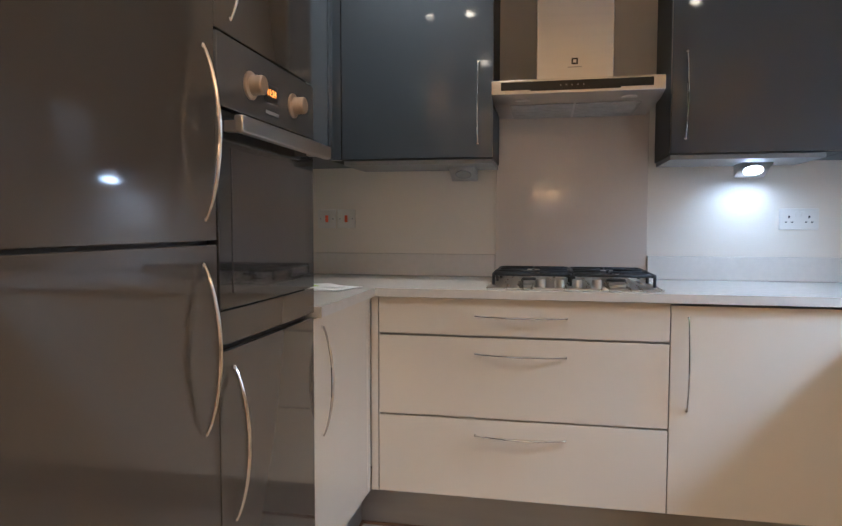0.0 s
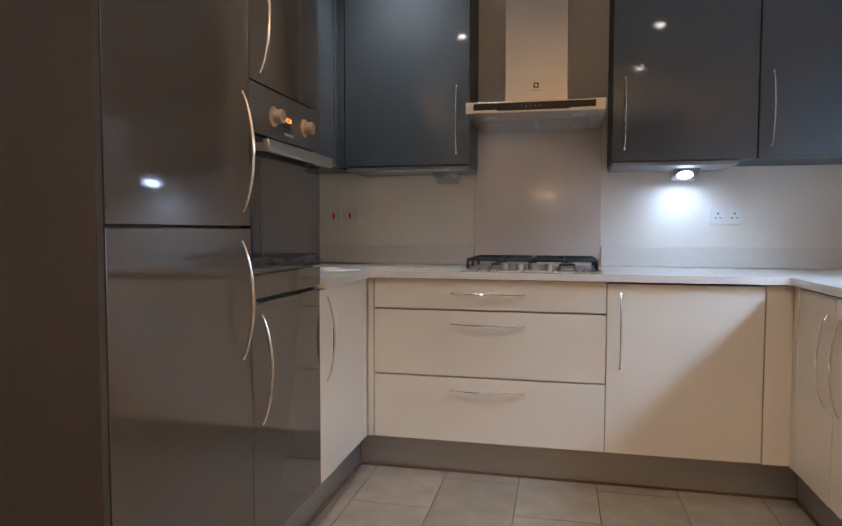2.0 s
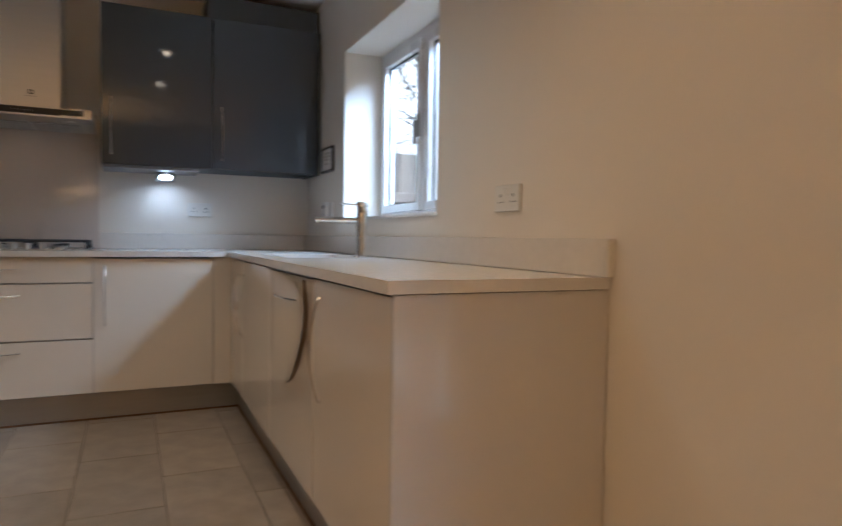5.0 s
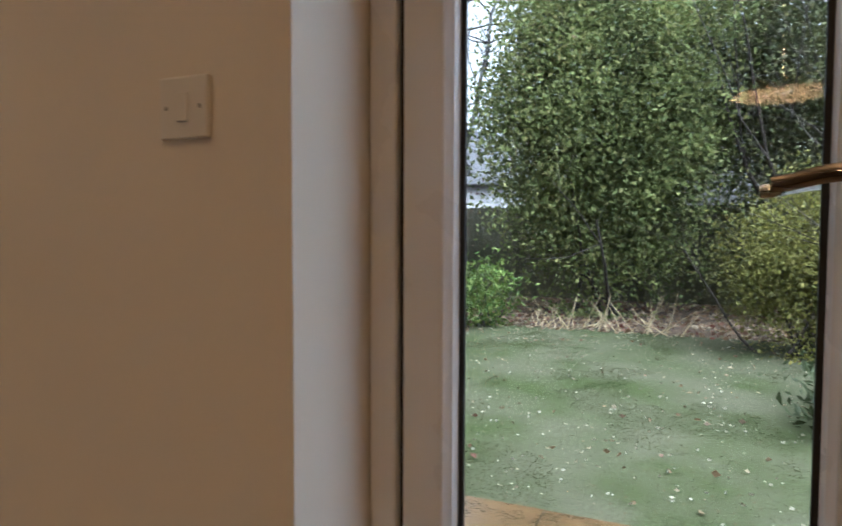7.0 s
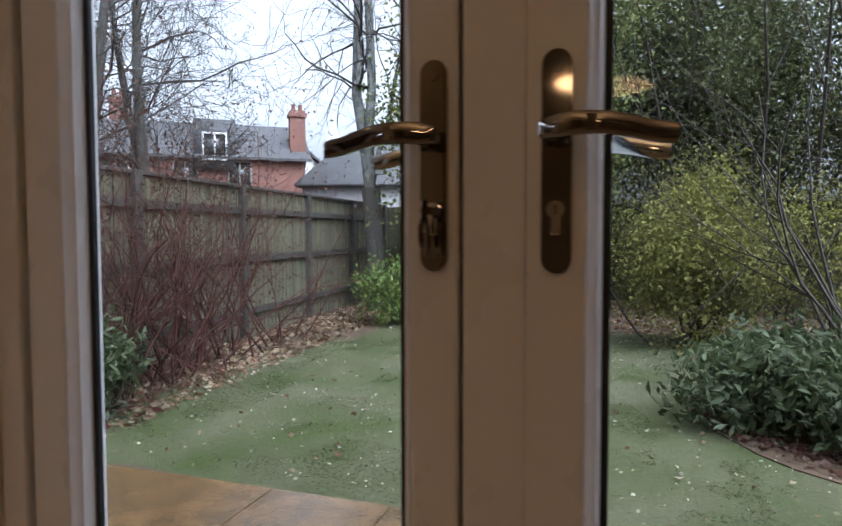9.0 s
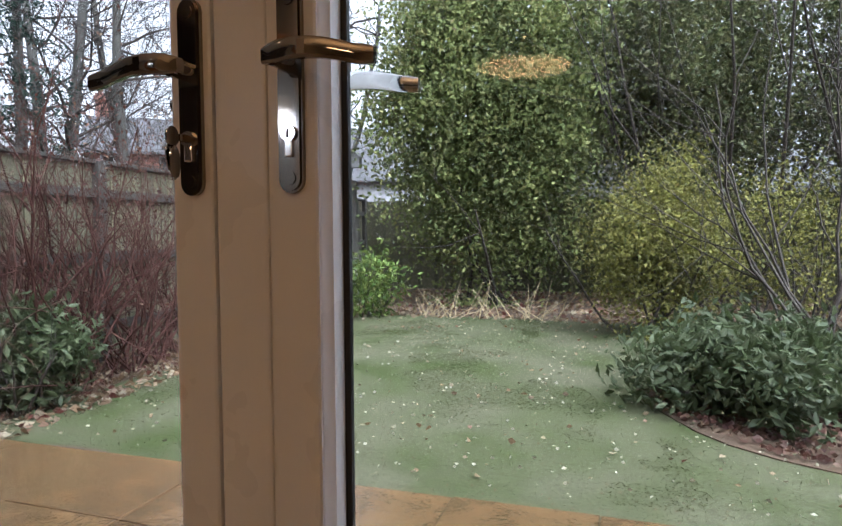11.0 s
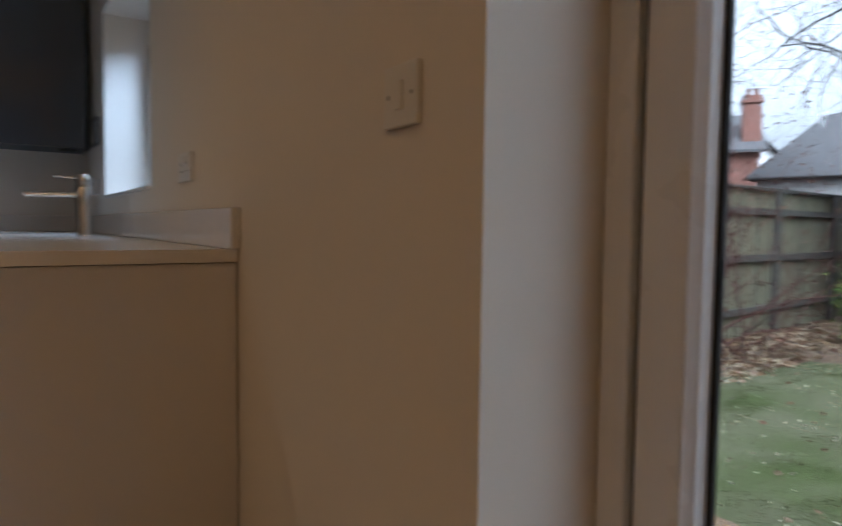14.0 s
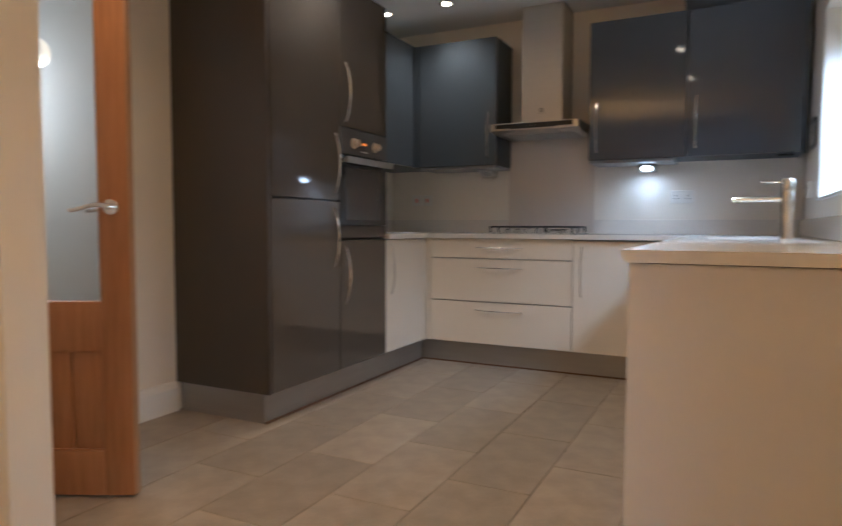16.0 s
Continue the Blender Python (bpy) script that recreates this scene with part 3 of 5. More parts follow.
wall_cabinet(-0.222, 0.386, 0.328, "anthracite blue-grey gloss wall cabinet beside the hood")
wall_cabinet(1.030, 1.624, 1.082, "anthracite blue-grey gloss wall cabinet above a lit spotlight")
wall_cabinet(1.626, 2.250, 1.678, "anthracite blue-grey gloss wall cabinet next to the window wall")
c = thing("wall_cabinet", (-0.4, -0.7, WB), "anthracite blue-grey wall cabinet in the corner beside the oven housing", "cabinet", "wall cabinets")
part("body", boxed(LEFT + 0.002, -0.272, -1.168, -0.002, WB + 0.008, WT - 0.002), M_ANTH_MATT, c)
front_x("door", -1.168, -0.37, WB + 0.008, WT, M_ANTH, c, -0.25, 1)
part("corner_filler", boxed(-0.27, -0.225, WF + 0.004, WF + 0.03, WB + 0.008, WT, bev=0.001), M_ANTH, c)
for x0, x1 in ((-0.222, 0.386), (1.030, 1.560)):
    solid("light_pelmet", boxed(x0 + 0.004, x1 - 0.004, -0.325, -0.02, WB - 0.012, WB + 0.006, bev=0.002), M_GREY_BOARD, "grey board under a wall cabinet that carries a spotlight", "pelmet", "", "pelmets")
solid("cable_clip", boxed(2.12, 2.21, -0.30, -0.26, WB - 0.008, WB + 0.006, bev=0.002), M_BLACK, "small black bracket under the wall cabinet", "bracket")
solid("bulkhead", boxed(1.60, 2.27, -0.31, -0.003, WT + 0.003, 2.415, bev=0.002), M_ANTH_MATT, "dark grey boxing on top of the wall cabinets", "boxing")
solid("cover_panel", boxed(2.252, 2.272, -0.34, -0.003, WB, WT, bev=0.0015), M_ANTH, "dark end panel beside the window wall", "end panel")


def corner_light(x, lit, lab):
    t = thing("cabinet_light", (x, -0.14, WB - 0.012), lab, "cabinet light", "under-cabinet lights")
    bm = bmesh.new()
    prism(bm, [(-0.19, WB - 0.0125), (-0.075, WB - 0.0125), (-0.075, WB - 0.062)], "x", x - 0.055, x + 0.055)
    part("housing", bm, M_STEEL, t)
    n = Vector((0, -0.05, -0.115)).normalized()
    lens = lathe(bmesh.new(), [(0.034, 0.0), (0.034, 0.004), (0.028, 0.006), (0.001, 0.006)], 20, Matrix.Translation((x, -0.1325, WB - 0.0375)) @ n.to_track_quat("Z", "Y").to_matrix().to_4x4())
    part("lens", lens, M_LED if lit else M_GREYPL, t)
    return t


corner_light(0.245, False, "unlit triangular steel spotlight under a wall cabinet")
corner_light(1.375, True, "lit triangular steel spotlight under a wall cabinet")
lamp("cabinet_spot", "SPOT", 0.26, COOL, look((1.375, -0.15, 1.325), (1.375, -0.02, 0.98)), cone=150, blend=0.9)

# ---- tall cabinets ----
TY0, TY1, TY2 = -2.265, -1.685, -1.172
fr = thing("fridge_cabinet", (-0.33, -1.98, 0.0), "tall taupe gloss fridge-freezer cabinet with two doors", "tall cabinet", "tall cabinets")
part("body", boxed(LEFT + 0.004, LX - FT - 0.003, TY0 + 0.002, TY1 - 0.001, 0.15, 2.27), M_TAUPE_MATT, fr)
d = front_x("door", TY0, TY1, 1.090, 2.275, M_TAUPE, fr, LX, 1)
handle_at(d, LX, -1.735, 1.290, "+x", me=BOW_DEEP)
d = front_x("door", TY0, TY1, 0.152, 1.086, M_TAUPE, fr, LX, 1)
handle_at(d, LX, -1.745, 0.890, "+x", me=BOW_DEEP)
solid("end_panel", boxed(LEFT + 0.003, LX - 0.001, TY0 - 0.020, TY0 - 0.001, 0.15, 2.275, bev=0.0015), M_TAUPE_MATT, "dark taupe end panel of the tall cabinets", "end panel")
ovc = thing("oven_housing", (-0.33, -1.43, 0.0), "tall taupe gloss oven housing with doors above and below", "tall cabinet", "tall cabinets")
part("body", boxed(LEFT + 0.004, LX - FT - 0.003, TY1 + 0.001, TY2 - 0.001, 0.15, 0.876), M_TAUPE_MATT, ovc)
part("upper_body", boxed(LEFT + 0.004, LX - FT - 0.003, TY1 + 0.001, TY2 - 0.001, 1.495, 2.27), M_TAUPE_MATT, ovc)
d = front_x("door", TY1, TY2, 0.152, 0.872, M_TAUPE, ovc, LX, 1)
handle_at(d, LX, -1.635, 0.677, "+x", me=BOW_DEEP)
d = front_x("door", TY1, TY2, 1.497, 2.275, M_TAUPE, ovc, LX, 1)
handle_at(d, LX, -1.630, 1.685, "+x", me=BOW_DEEP)
oven = thing("oven", (-0.33, -1.43, 0.878), "built-in single oven with grey control panel and dark glass door", "oven")
part("body", boxed(LEFT + 0.02, LX - 0.025, TY1 + 0.003, TY2 - 0.003, 0.880, 1.492), M_BLACK, oven)
cp = part("control_panel", boxed(LX - 0.024, LX + 0.004, TY1 + 0.002, TY2 - 0.002, 1.352, 1.492, bev=0.002), M_OVEN, oven)
for ky in (-1.545, -1.315):
    part("knob", lathe(bmesh.new(), [(0.030, 0.0), (0.030, 0.004), (0.021, 0.007), (0.0205, 0.030), (0.018, 0.033), (0.001, 0.033)], 24, Matrix.Translation((LX + 0.004, ky, 1.416)) @ pose(0, 0, 0, 0, 90, 0)), M_KNOB, cp, "pale satin metal knob")
part("display", boxed(LX + 0.003, LX + 0.0055, -1.478, -1.405, 1.400, 1.440), M_BLACK, cp)
part("badge", boxed(LX + 0.003, LX + 0.005, -1.47, -1.40, 1.372, 1.380), M_GREYPL, cp)
dg = part("door", boxed(LX - 0.024, LX + 0.002, TY1 + 0.002, TY2 - 0.002, 0.955, 1.346, bev=0.002), M_DARKGLASS, oven, "dark glass oven door")
part("window", boxed(LX + 0.001, LX + 0.0035, TY1 + 0.055, TY2 - 0.055, 0.985, 1.275, bev=0.001), mat("smoked_oven_window", (0.055, 0.05, 0.047), 0.05, var=0.02, coat=0.5), dg)
part("lower_trim", boxed(LX - 0.024, LX + 0.002, TY1 + 0.002, TY2 - 0.002, 0.884, 0.952, bev=0.002), M_TAUPE, oven, "taupe filler strip under the oven door")
bm = boxed(LX + 0.035, LX + 0.055, TY1 + 0.005, TY2 - 0.005, 1.298, 1.332, bev=0.004)
for yy in (TY1 + 0.03, TY2 - 0.05):
    box(bm, LX + 0.002, LX + 0.037, yy, yy + 0.02, 1.304, 1.326)
part("handle", bm, M_STEEL, dg, "broad brushed steel bar handle")


def lettering(name, body, size, material, m, parent, spacing=1.0):
    """Raised characters in the built-in font, turned into a mesh part."""
    cu = bpy.data.curves.new(name, "FONT")
    cu.body, cu.size, cu.extrude, cu.align_x, cu.align_y = body, size, 0.0004, "CENTER", "CENTER"
    tmp = new(name, cu)
    me = bpy.data.meshes.new_from_object(tmp.evaluated_get(bpy.context.evaluated_depsgraph_get()))
    bpy.data.objects.remove(tmp)
    me.materials.clear()
    me.materials.append(material)
    return shared(name, me, parent, m)


lettering("digits", "11:24", 0.022, M_AMBER, Matrix.Translation((LX + 0.0062, -1.4415, 1.420)) @ pose(0, 0, 0, 90, 0, 90), cp)

# ---- leaflets on the worktop ----
leaflet = thing("leaflets", (-0.2, -0.62, TOP), "small pile of white printed leaflets on the worktop", "leaflets")
for k, (dx, dy, a) in enumerate(((0, 0, 12), (0.03, 0.02, -20), (-0.03, 0.015, 40))):
    bm = boxed(-0.105, 0.105, -0.075, 0.075, 0, 0.0022)
    bmesh.ops.transform(bm, matrix=pose(-0.20 + dx, -0.70 + dy, TOP + 0.001 + k * 0.0028, 0, 0, a), verts=bm.verts)
    part("sheet", bm, M_PAPER, leaflet)
bm = boxed(-0.10, 0.02, -0.02, 0.03, 0, 0.0012)
bmesh.ops.transform(bm, matrix=pose(-0.22, -0.69, TOP + 0.0094, 0, 0, 38), verts=bm.verts)
part("print", bm, M_GREENP, leaflet, "green printed band")

# ---- electrical plates ----
def double_socket(at, facing, lab):
    """A white double socket plate with two rockers and six pin slots, its face to -y or -x."""
    t = thing("double_socket", at, lab, "socket")
    m = Matrix.Translation(at) @ pose(0, 0, 0, 0, 0, {"-y": 0, "-x": -90}[facing])
    def p(name, dims, material, parent, bev=0.0, label=""):
        bm = boxed(*dims, bev=bev)
        bmesh.ops.transform(bm, matrix=m, verts=bm.verts)
        return part(name, bm, material, parent, label)
    plate = p("plate", (-0.073, 0.073, -0.009, -0.0005, -0.043, 0.043), M_PLASTIC, t, 0.003)
    for sx in (-0.037, 0.037):
        p("pin_hole", (sx - 0.003, sx + 0.003, -0.0095, -0.005, 0.004, 0.014), M_BLACK, plate)
        for dx in (-0.011, 0.011):
            p("pin_hole", (sx + dx - 0.004, sx + dx + 0.004, -0.0095, -0.005, -0.014, -0.0095), M_BLACK, plate)
    for sx in (-0.010, 0.010):
        p("rocker", (sx - 0.006, sx + 0.006, -0.012, -0.006, 0.012, 0.032), M_PLASTIC, plate, 0.0015)
    return t


double_socket((1.587, 0.0, 1.152), "-y", "white double socket on the wall above the worktop")
double_socket((WX, -2.565, 1.125), "-x", "white double socket on the cream wall above the worktop")


def switch_plate(at, facing, lab, rocker_mat, gang=1, size=0.086, rock=(0.010, 0.020)):
    t = thing("switch_plate", at, lab, "switch")
    m = Matrix.Translation(at) @ pose(0, 0, 0, 0, 0, {"-y": 0, "-x": -90}[facing])
    def p(name, dims, material, parent, bev=0.0, label=""):
        bm = boxed(*dims, bev=bev)
        bmesh.ops.transform(bm, matrix=m, verts=bm.verts)
        return part(name, bm, material, parent, label)
    h = size / 2
    plate = p("plate", (-h, h, -0.009, -0.0005, -h, h), M_PLASTIC, t, 0.003)
    p("rocker", (-rock[0], rock[0], -0.0125, -0.006, -rock[1], rock[1]), rocker_mat, plate, 0.002)
    for sx in (-0.030, 0.030):
        p("screw", (sx - 0.003, sx + 0.003, -0.0098, -0.005, -0.003, 0.003), M_GREYPL, plate, 0.001)
    return t


switch_plate((-0.405, 0.0, 1.155), "-y", "white appliance switch with a red rocker above the worktop", M_RED, rock=(0.007, 0.016))
switch_plate((-0.312, 0.0, 1.155), "-y", "white appliance switch with a red rocker above the worktop", M_RED, rock=(0.007, 0.016))
switch_plate((WX, -3.780, 1.138), "-x", "white light switch on the cream wall beside the garden doors", M_PLASTIC)
th = thing("thermostat", (WX, -0.47, 1.16), "small white heating control on the window wall", "heating control")
part("body", boxed(WX - 0.028, WX - 0.0005, -0.53, -0.45, 1.115, 1.205, bev=0.004), M_PLASTIC, th)
part("screen", boxed(WX - 0.030, WX - 0.027, -0.505, -0.475, 1.165, 1.185), M_BLACK, th)
part("back_plate", boxed(WX - 0.010, WX - 0.0005, -0.62, -0.535, 1.115, 1.200, bev=0.003), M_PLASTIC, th)
pic = thing("framed_notice", (WX, -0.5, 1.46), "small framed printed notice with a dark frame on the wall", "picture")
bm = bmesh.new()
for a in ((-0.625, -0.375, 1.390, 1.400), (-0.625, -0.375, 1.530, 1.540), (-0.625, -0.615, 1.400, 1.530), (-0.385, -0.375, 1.400, 1.530)):
    box(bm, WX - 0.016, WX - 0.0005, *a)
part("frame", bm, M_BLACK, pic)
part("sheet", boxed(WX - 0.010, WX - 0.0005, -0.614, -0.386, 1.401, 1.529), M_PAPER, pic)
for k, (w, zz) in enumerate(((0.13, 1.500), (0.16, 1.480), (0.10, 1.462), (0.06, 1.436))):
    part("print_line", boxed(WX - 0.0108, WX - 0.0098, -0.5 - w / 2, -0.5 + w / 2, zz, zz + 0.007), M_GREYPL, pic)

# ---- ceiling downlights and the pendant ----
# the first, weakest one is added at a bright dot taken for a reflection
DOWN = [(-0.375, -0.56), (0.10, -0.57), (0.10, -1.97), (1.45, -2.00), (0.08, -3.17), (1.45, -3.18)]
for k, (x, y) in enumerate(DOWN):
    t = thing("downlight", (x, y, CEIL), "round recessed ceiling downlight with a warm lit lamp", "ceiling light", "kitchen downlights")
    part("bezel", lathe(bmesh.new(), [(0.028, -0.004), (0.044, -0.006), (0.047, -0.003), (0.047, -0.0005), (0.028, -0.0005)], 24, Matrix.Translation((x, y, CEIL))), M_CHROME, t)
    part("lamp_face", lathe(bmesh.new(), [(0.0275, -0.0045), (0.025, -0.010), (0.014, -0.0135), (0.001, -0.0145)], 20, Matrix.Translation((x, y, CEIL))), M_SPOT, t)
    lamp("downlight_beam", "SPOT", (1.0, 6.0, 7.0, 7.0, 6.5, 7.5)[k], (1.0, 0.80, 0.56) if k < 4 else (1.0, 0.57, 0.24), look((x, y, CEIL - 0.012), (x, y + 0.0001, 0)), soft_size=0.038, cone=124, blend=1.0)
PX, PY, PZ = 0.62, -4.72, 1.52
pend = thing("pendant_lamp", (PX, PY, CEIL), "shallow round amber pendant lamp hanging low from the ceiling", "pendant lamp")
part("rose", lathe(bmesh.new(), [(0.05, CEIL - 0.001), (0.05, CEIL - 0.015), (0.03, CEIL - 0.03), (0.004, CEIL - 0.035)], 20, Matrix.Translation((PX, PY, 0))), M_PLASTIC, pend)
part("cord", rod(bmesh.new(), (PX, PY, CEIL - 0.03), (PX, PY, PZ + 0.04), 0.0035, seg=8), M_PLASTIC, pend)
part("shade", lathe(bmesh.new(), [(0.012, PZ + 0.045), (0.06, PZ + 0.042), (0.15, PZ + 0.025), (0.187, PZ + 0.004), (0.19, PZ - 0.010), (0.186, PZ - 0.014), (0.15, PZ - 0.006)], 40, Matrix.Translation((PX, PY, 0))), M_SHADE, pend)
part("diffuser", lathe(bmesh.new(), [(0.183, PZ - 0.0145), (0.12, PZ - 0.022), (0.001, PZ - 0.026)], 40, Matrix.Translation((PX, PY, 0))), M_DIFF, pend, "glowing amber diffuser")
up = lamp("pendant_bulb", "AREA", 3.8, (1.0, 0.50, 0.16), look((PX, PY, PZ + 0.055), (PX, PY + 0.0001, CEIL)))
up.data.shape, up.data.size = "DISK", 0.10

# ---- kitchen window ----
win = thing("window_1", (2.54, -1.43, WIN[2]), "white upvc casement window with two lights over the sink", "window", "", "structure")
WF0, WF1 = 2.512, 2.575
def ring(y0, y1, z0, z1, w, x0, x1, bev=0.004):
    """A rectangular frame of bars, w wide, in the plane of the garden wall."""
    bm = bmesh.new()
    box(bm, x0, x1, y0, y1, z0, z0 + w, bev=bev)
    box(bm, x0, x1, y0, y1, z1 - w, z1, bev=bev)
    box(bm, x0 + 0.0005, x1 - 0.0005, y0, y0 + w, z0 + w - bev, z1 - w + bev, bev=bev)
    box(bm, x0 + 0.0005, x1 - 0.0005, y1 - w, y1, z0 + w - bev, z1 - w + bev, bev=bev)
    return bm


part("window_frame", ring(WIN[0] + 0.002, WIN[1] - 0.002, WIN[2] + 0.002, WIN[3] - 0.002, 0.045, WF0, WF1), M_UPVC_W, win)
part("mullion", boxed(WF0, WF1, -1.452, -1.402, WIN[2] + 0.045, WIN[3] - 0.045, bev=0.004), M_UPVC_W, win)
for y0, y1 in ((-1.402, WIN[1] - 0.047), (WIN[0] + 0.047, -1.452)):
    sash = part("sash", ring(y0, y1, WIN[2] + 0.047, WIN[3] - 0.047, 0.042, WF0 - 0.012, WF1 - 0.01), M_UPVC_W, win)
    a, b, c, e = y0 + 0.041, y1 - 0.041, WIN[2] + 0.088, WIN[3] - 0.088
    part("gasket", ring(a, b, c, e, 0.007, 2.528, 2.540, 0.001), M_GASKET, sash)
    pane = part("pane", boxed(2.531, 2.536, a + 0.003, b - 0.003, c + 0.003, e - 0.003), M_GLASS, sash)
    pane.visible_shadow = False
bm = boxed(WF0 - 0.028, WF0 - 0.012, -1.398, -1.372, 1.50, 1.62, bev=0.004)
box(bm, WF0 - 0.045, WF0 - 0.028, -1.395, -1.375, 1.46, 1.58, bev=0.004)
part("handle", bm, M_GREYPL, win, "grey window catch")
solid("sill", boxed(WX - 0.012, WF0 - 0.002, WIN[0] + 0.002, WIN[1] - 0.002, WIN[2] + 0.0005, WIN[2] + 0.014, bev=0.003), M_TRIM, "white painted window sill", "sill", "structure")

# ---- garden doors ----
DX, DT = 2.500, 0.068
gd = thing("door_frame", (DX, -4.66, 0.0), "white upvc frame round the pair of garden doors", "door frame", "", "structure")
bm = bmesh.new()
box(bm, DX - 0.006, DX + DT, -4.003, DOOR[1] - 0.002, 0.0, DOOR[3] - 0.002, bev=0.005)
box(bm, DX - 0.006, DX + DT, DOOR[0] + 0.002, -5.429, 0.0, DOOR[3] - 0.002, bev=0.005)
box(bm, DX - 0.006, DX + DT, -5.429, -4.003, DOOR[3] - 0.056, DOOR[3] - 0.002, bev=0.005)
box(bm, DX - 0.006, DX + DT, -5.429, -4.003, 0.0, 0.03, bev=0.004)
part("frame", bm, M_UPVC, gd)
bm = bmesh.new()
box(bm, DX + 0.012, DX + 0.03, -4.0118, -4.0032, 0.03, 2.04)
box(bm, DX + 0.012, DX + 0.03, -4.6618, -4.6572, 0.03, 2.04)
part("seal", bm, M_GASKET, gd)


def bead(bm, y_edge, y_glass, z0, z1):
    prism(bm, [(DX + 0.003, y_edge), (DX + 0.012, y_edge + (y_glass - y_edge) * 0.45), (DX + 0.014, y_edge + (y_glass - y_edge) * 0.7), (DX + 0.030, y_glass), (DX + 0.04, y_glass), (DX + 0.04, y_edge)], "z", z0, z1)


def plate_outline(yc, z0, z1, w):
    pts = []
    r = w / 2
    for k in range(9):
        a = math.pi * k / 8
        pts.append((yc + r * math.cos(a), z1 - r + r * math.sin(a)))
    for k in range(9):
        a = math.pi + math.pi * k / 8
        pts.append((yc + r * math.cos(a), z0 + r + r * math.sin(a)))
    return pts


def lever_set(parent, yc, towards, key, x, sign, material):
    """A long backplate with a cranked lever, a euro cylinder and two screw caps; sign -1 stands into the room."""
    zc = 1.005
    bm = bmesh.new()
    prism(bm, plate_outline(yc, 0.888, 1.122, 0.031), "x", x, x + sign * 0.009)
    bmesh.ops.bevel(bm, geom=[e for e in bm.edges if abs((e.verts[0].co.x - (x + sign * 0.009))) < 1e-5 and abs(e.verts[1].co.x - (x + sign * 0.009)) < 1e-5], offset=0.0028, segments=2, affect="EDGES")
    pl = part("backplate", bm, material, parent, "polished metal backplate")
    bm = bmesh.new()
    zl = 1.034
    rod(bm, (x + sign * 0.008, yc, zl), (x + sign * 0.040, yc, zl), 0.0115, seg=18)
    grip = []
    for i in range(15):
        k = i / 14
        yy, zz, xx = yc - towards * 0.013 + towards * 0.130 * k, zl + 0.005 * math.sin(math.pi * min(1, 1.2 * k)) - 0.010 * k * k, x + sign * (0.038 + 0.007 * math.sin(math.pi * min(1, k * 1.2)))
        hh, tt = (0.0122 - 0.0024 * k) * min(1.0, 0.72 + 2.2 * k) * (0.9 if i == 14 else 1.0), 0.0062 - 0.0018 * k
        grip.append([bm.verts.new((xx + a * tt, yy, zz + b * hh)) for a, b in ((-0.6, -1), (0.6, -1), (1, -0.7), (1, 0.7), (0.6, 1), (-0.6, 1), (-1, 0.7), (-1, -0.7))])
    for p, q in zip(grip, grip[1:]):
        for k in range(8):
            bm.faces.new((p[k], p[(k + 1) % 8], q[(k + 1) % 8], q[k]))
    bm.faces.new(grip[0])
    bm.faces.new(grip[-1][::-1])
    part("lever", bm, material, pl)
    bm = bmesh.new()
    rod(bm, (x + sign * 0.008, yc, 0.955), (x + sign * 0.013, yc, 0.955), 0.0095, seg=18)
    box(bm, x + sign * 0.008, x + sign * 0.0128, yc - 0.0055, yc + 0.0055, 0.928, 0.953, bev=0.002)
    part("cylinder", bm, M_CHROME, pl)
    part("keyhole", boxed(x + sign * 0.0132, x + sign * 0.0137, yc - 0.0012, yc + 0.0012, 0.950, 0.960), M_BLACK, pl)
    for zz in (0.905, 1.105):
        part("screw_cap", rod(bmesh.new(), (x + sign * 0.009, yc, zz), (x + sign * 0.0106, yc, zz), 0.0075, seg=16), material, pl)
    if key:
        bm = bmesh.new()
        box(bm, x + sign * 0.013, x + sign * 0.028, yc - 0.002, yc + 0.002, 0.951, 0.959)
        prism(bm, [(x + sign * 0.028 + sign * 0.011 * (1 - math.cos(a * math.tau / 12)) * 1.0, 0.955 + 0.012 * math.sin(a * math.tau / 12)) for a in range(12)], "y", yc - 0.0012, yc + 0.0012)
        part("key", bm, M_CHROME_D, pl, "door key left in the lock")
        bm = bmesh.new()
        for k, (dz, dy) in enumerate(((0.022, 0.004), (0.030, -0.003))):
            prism(bm, [(x + sign * (0.036 + 0.003 * k) + 0.009 * math.sin(a * math.tau / 10), 0.955 - dz + 0.020 * math.cos(a * math.tau / 10)) for a in range(10)], "y", yc + dy - 0.001, yc + dy + 0.001)
        part("spare_key", bm, M_CHROME_D, pl, "spare key hanging from the key ring")


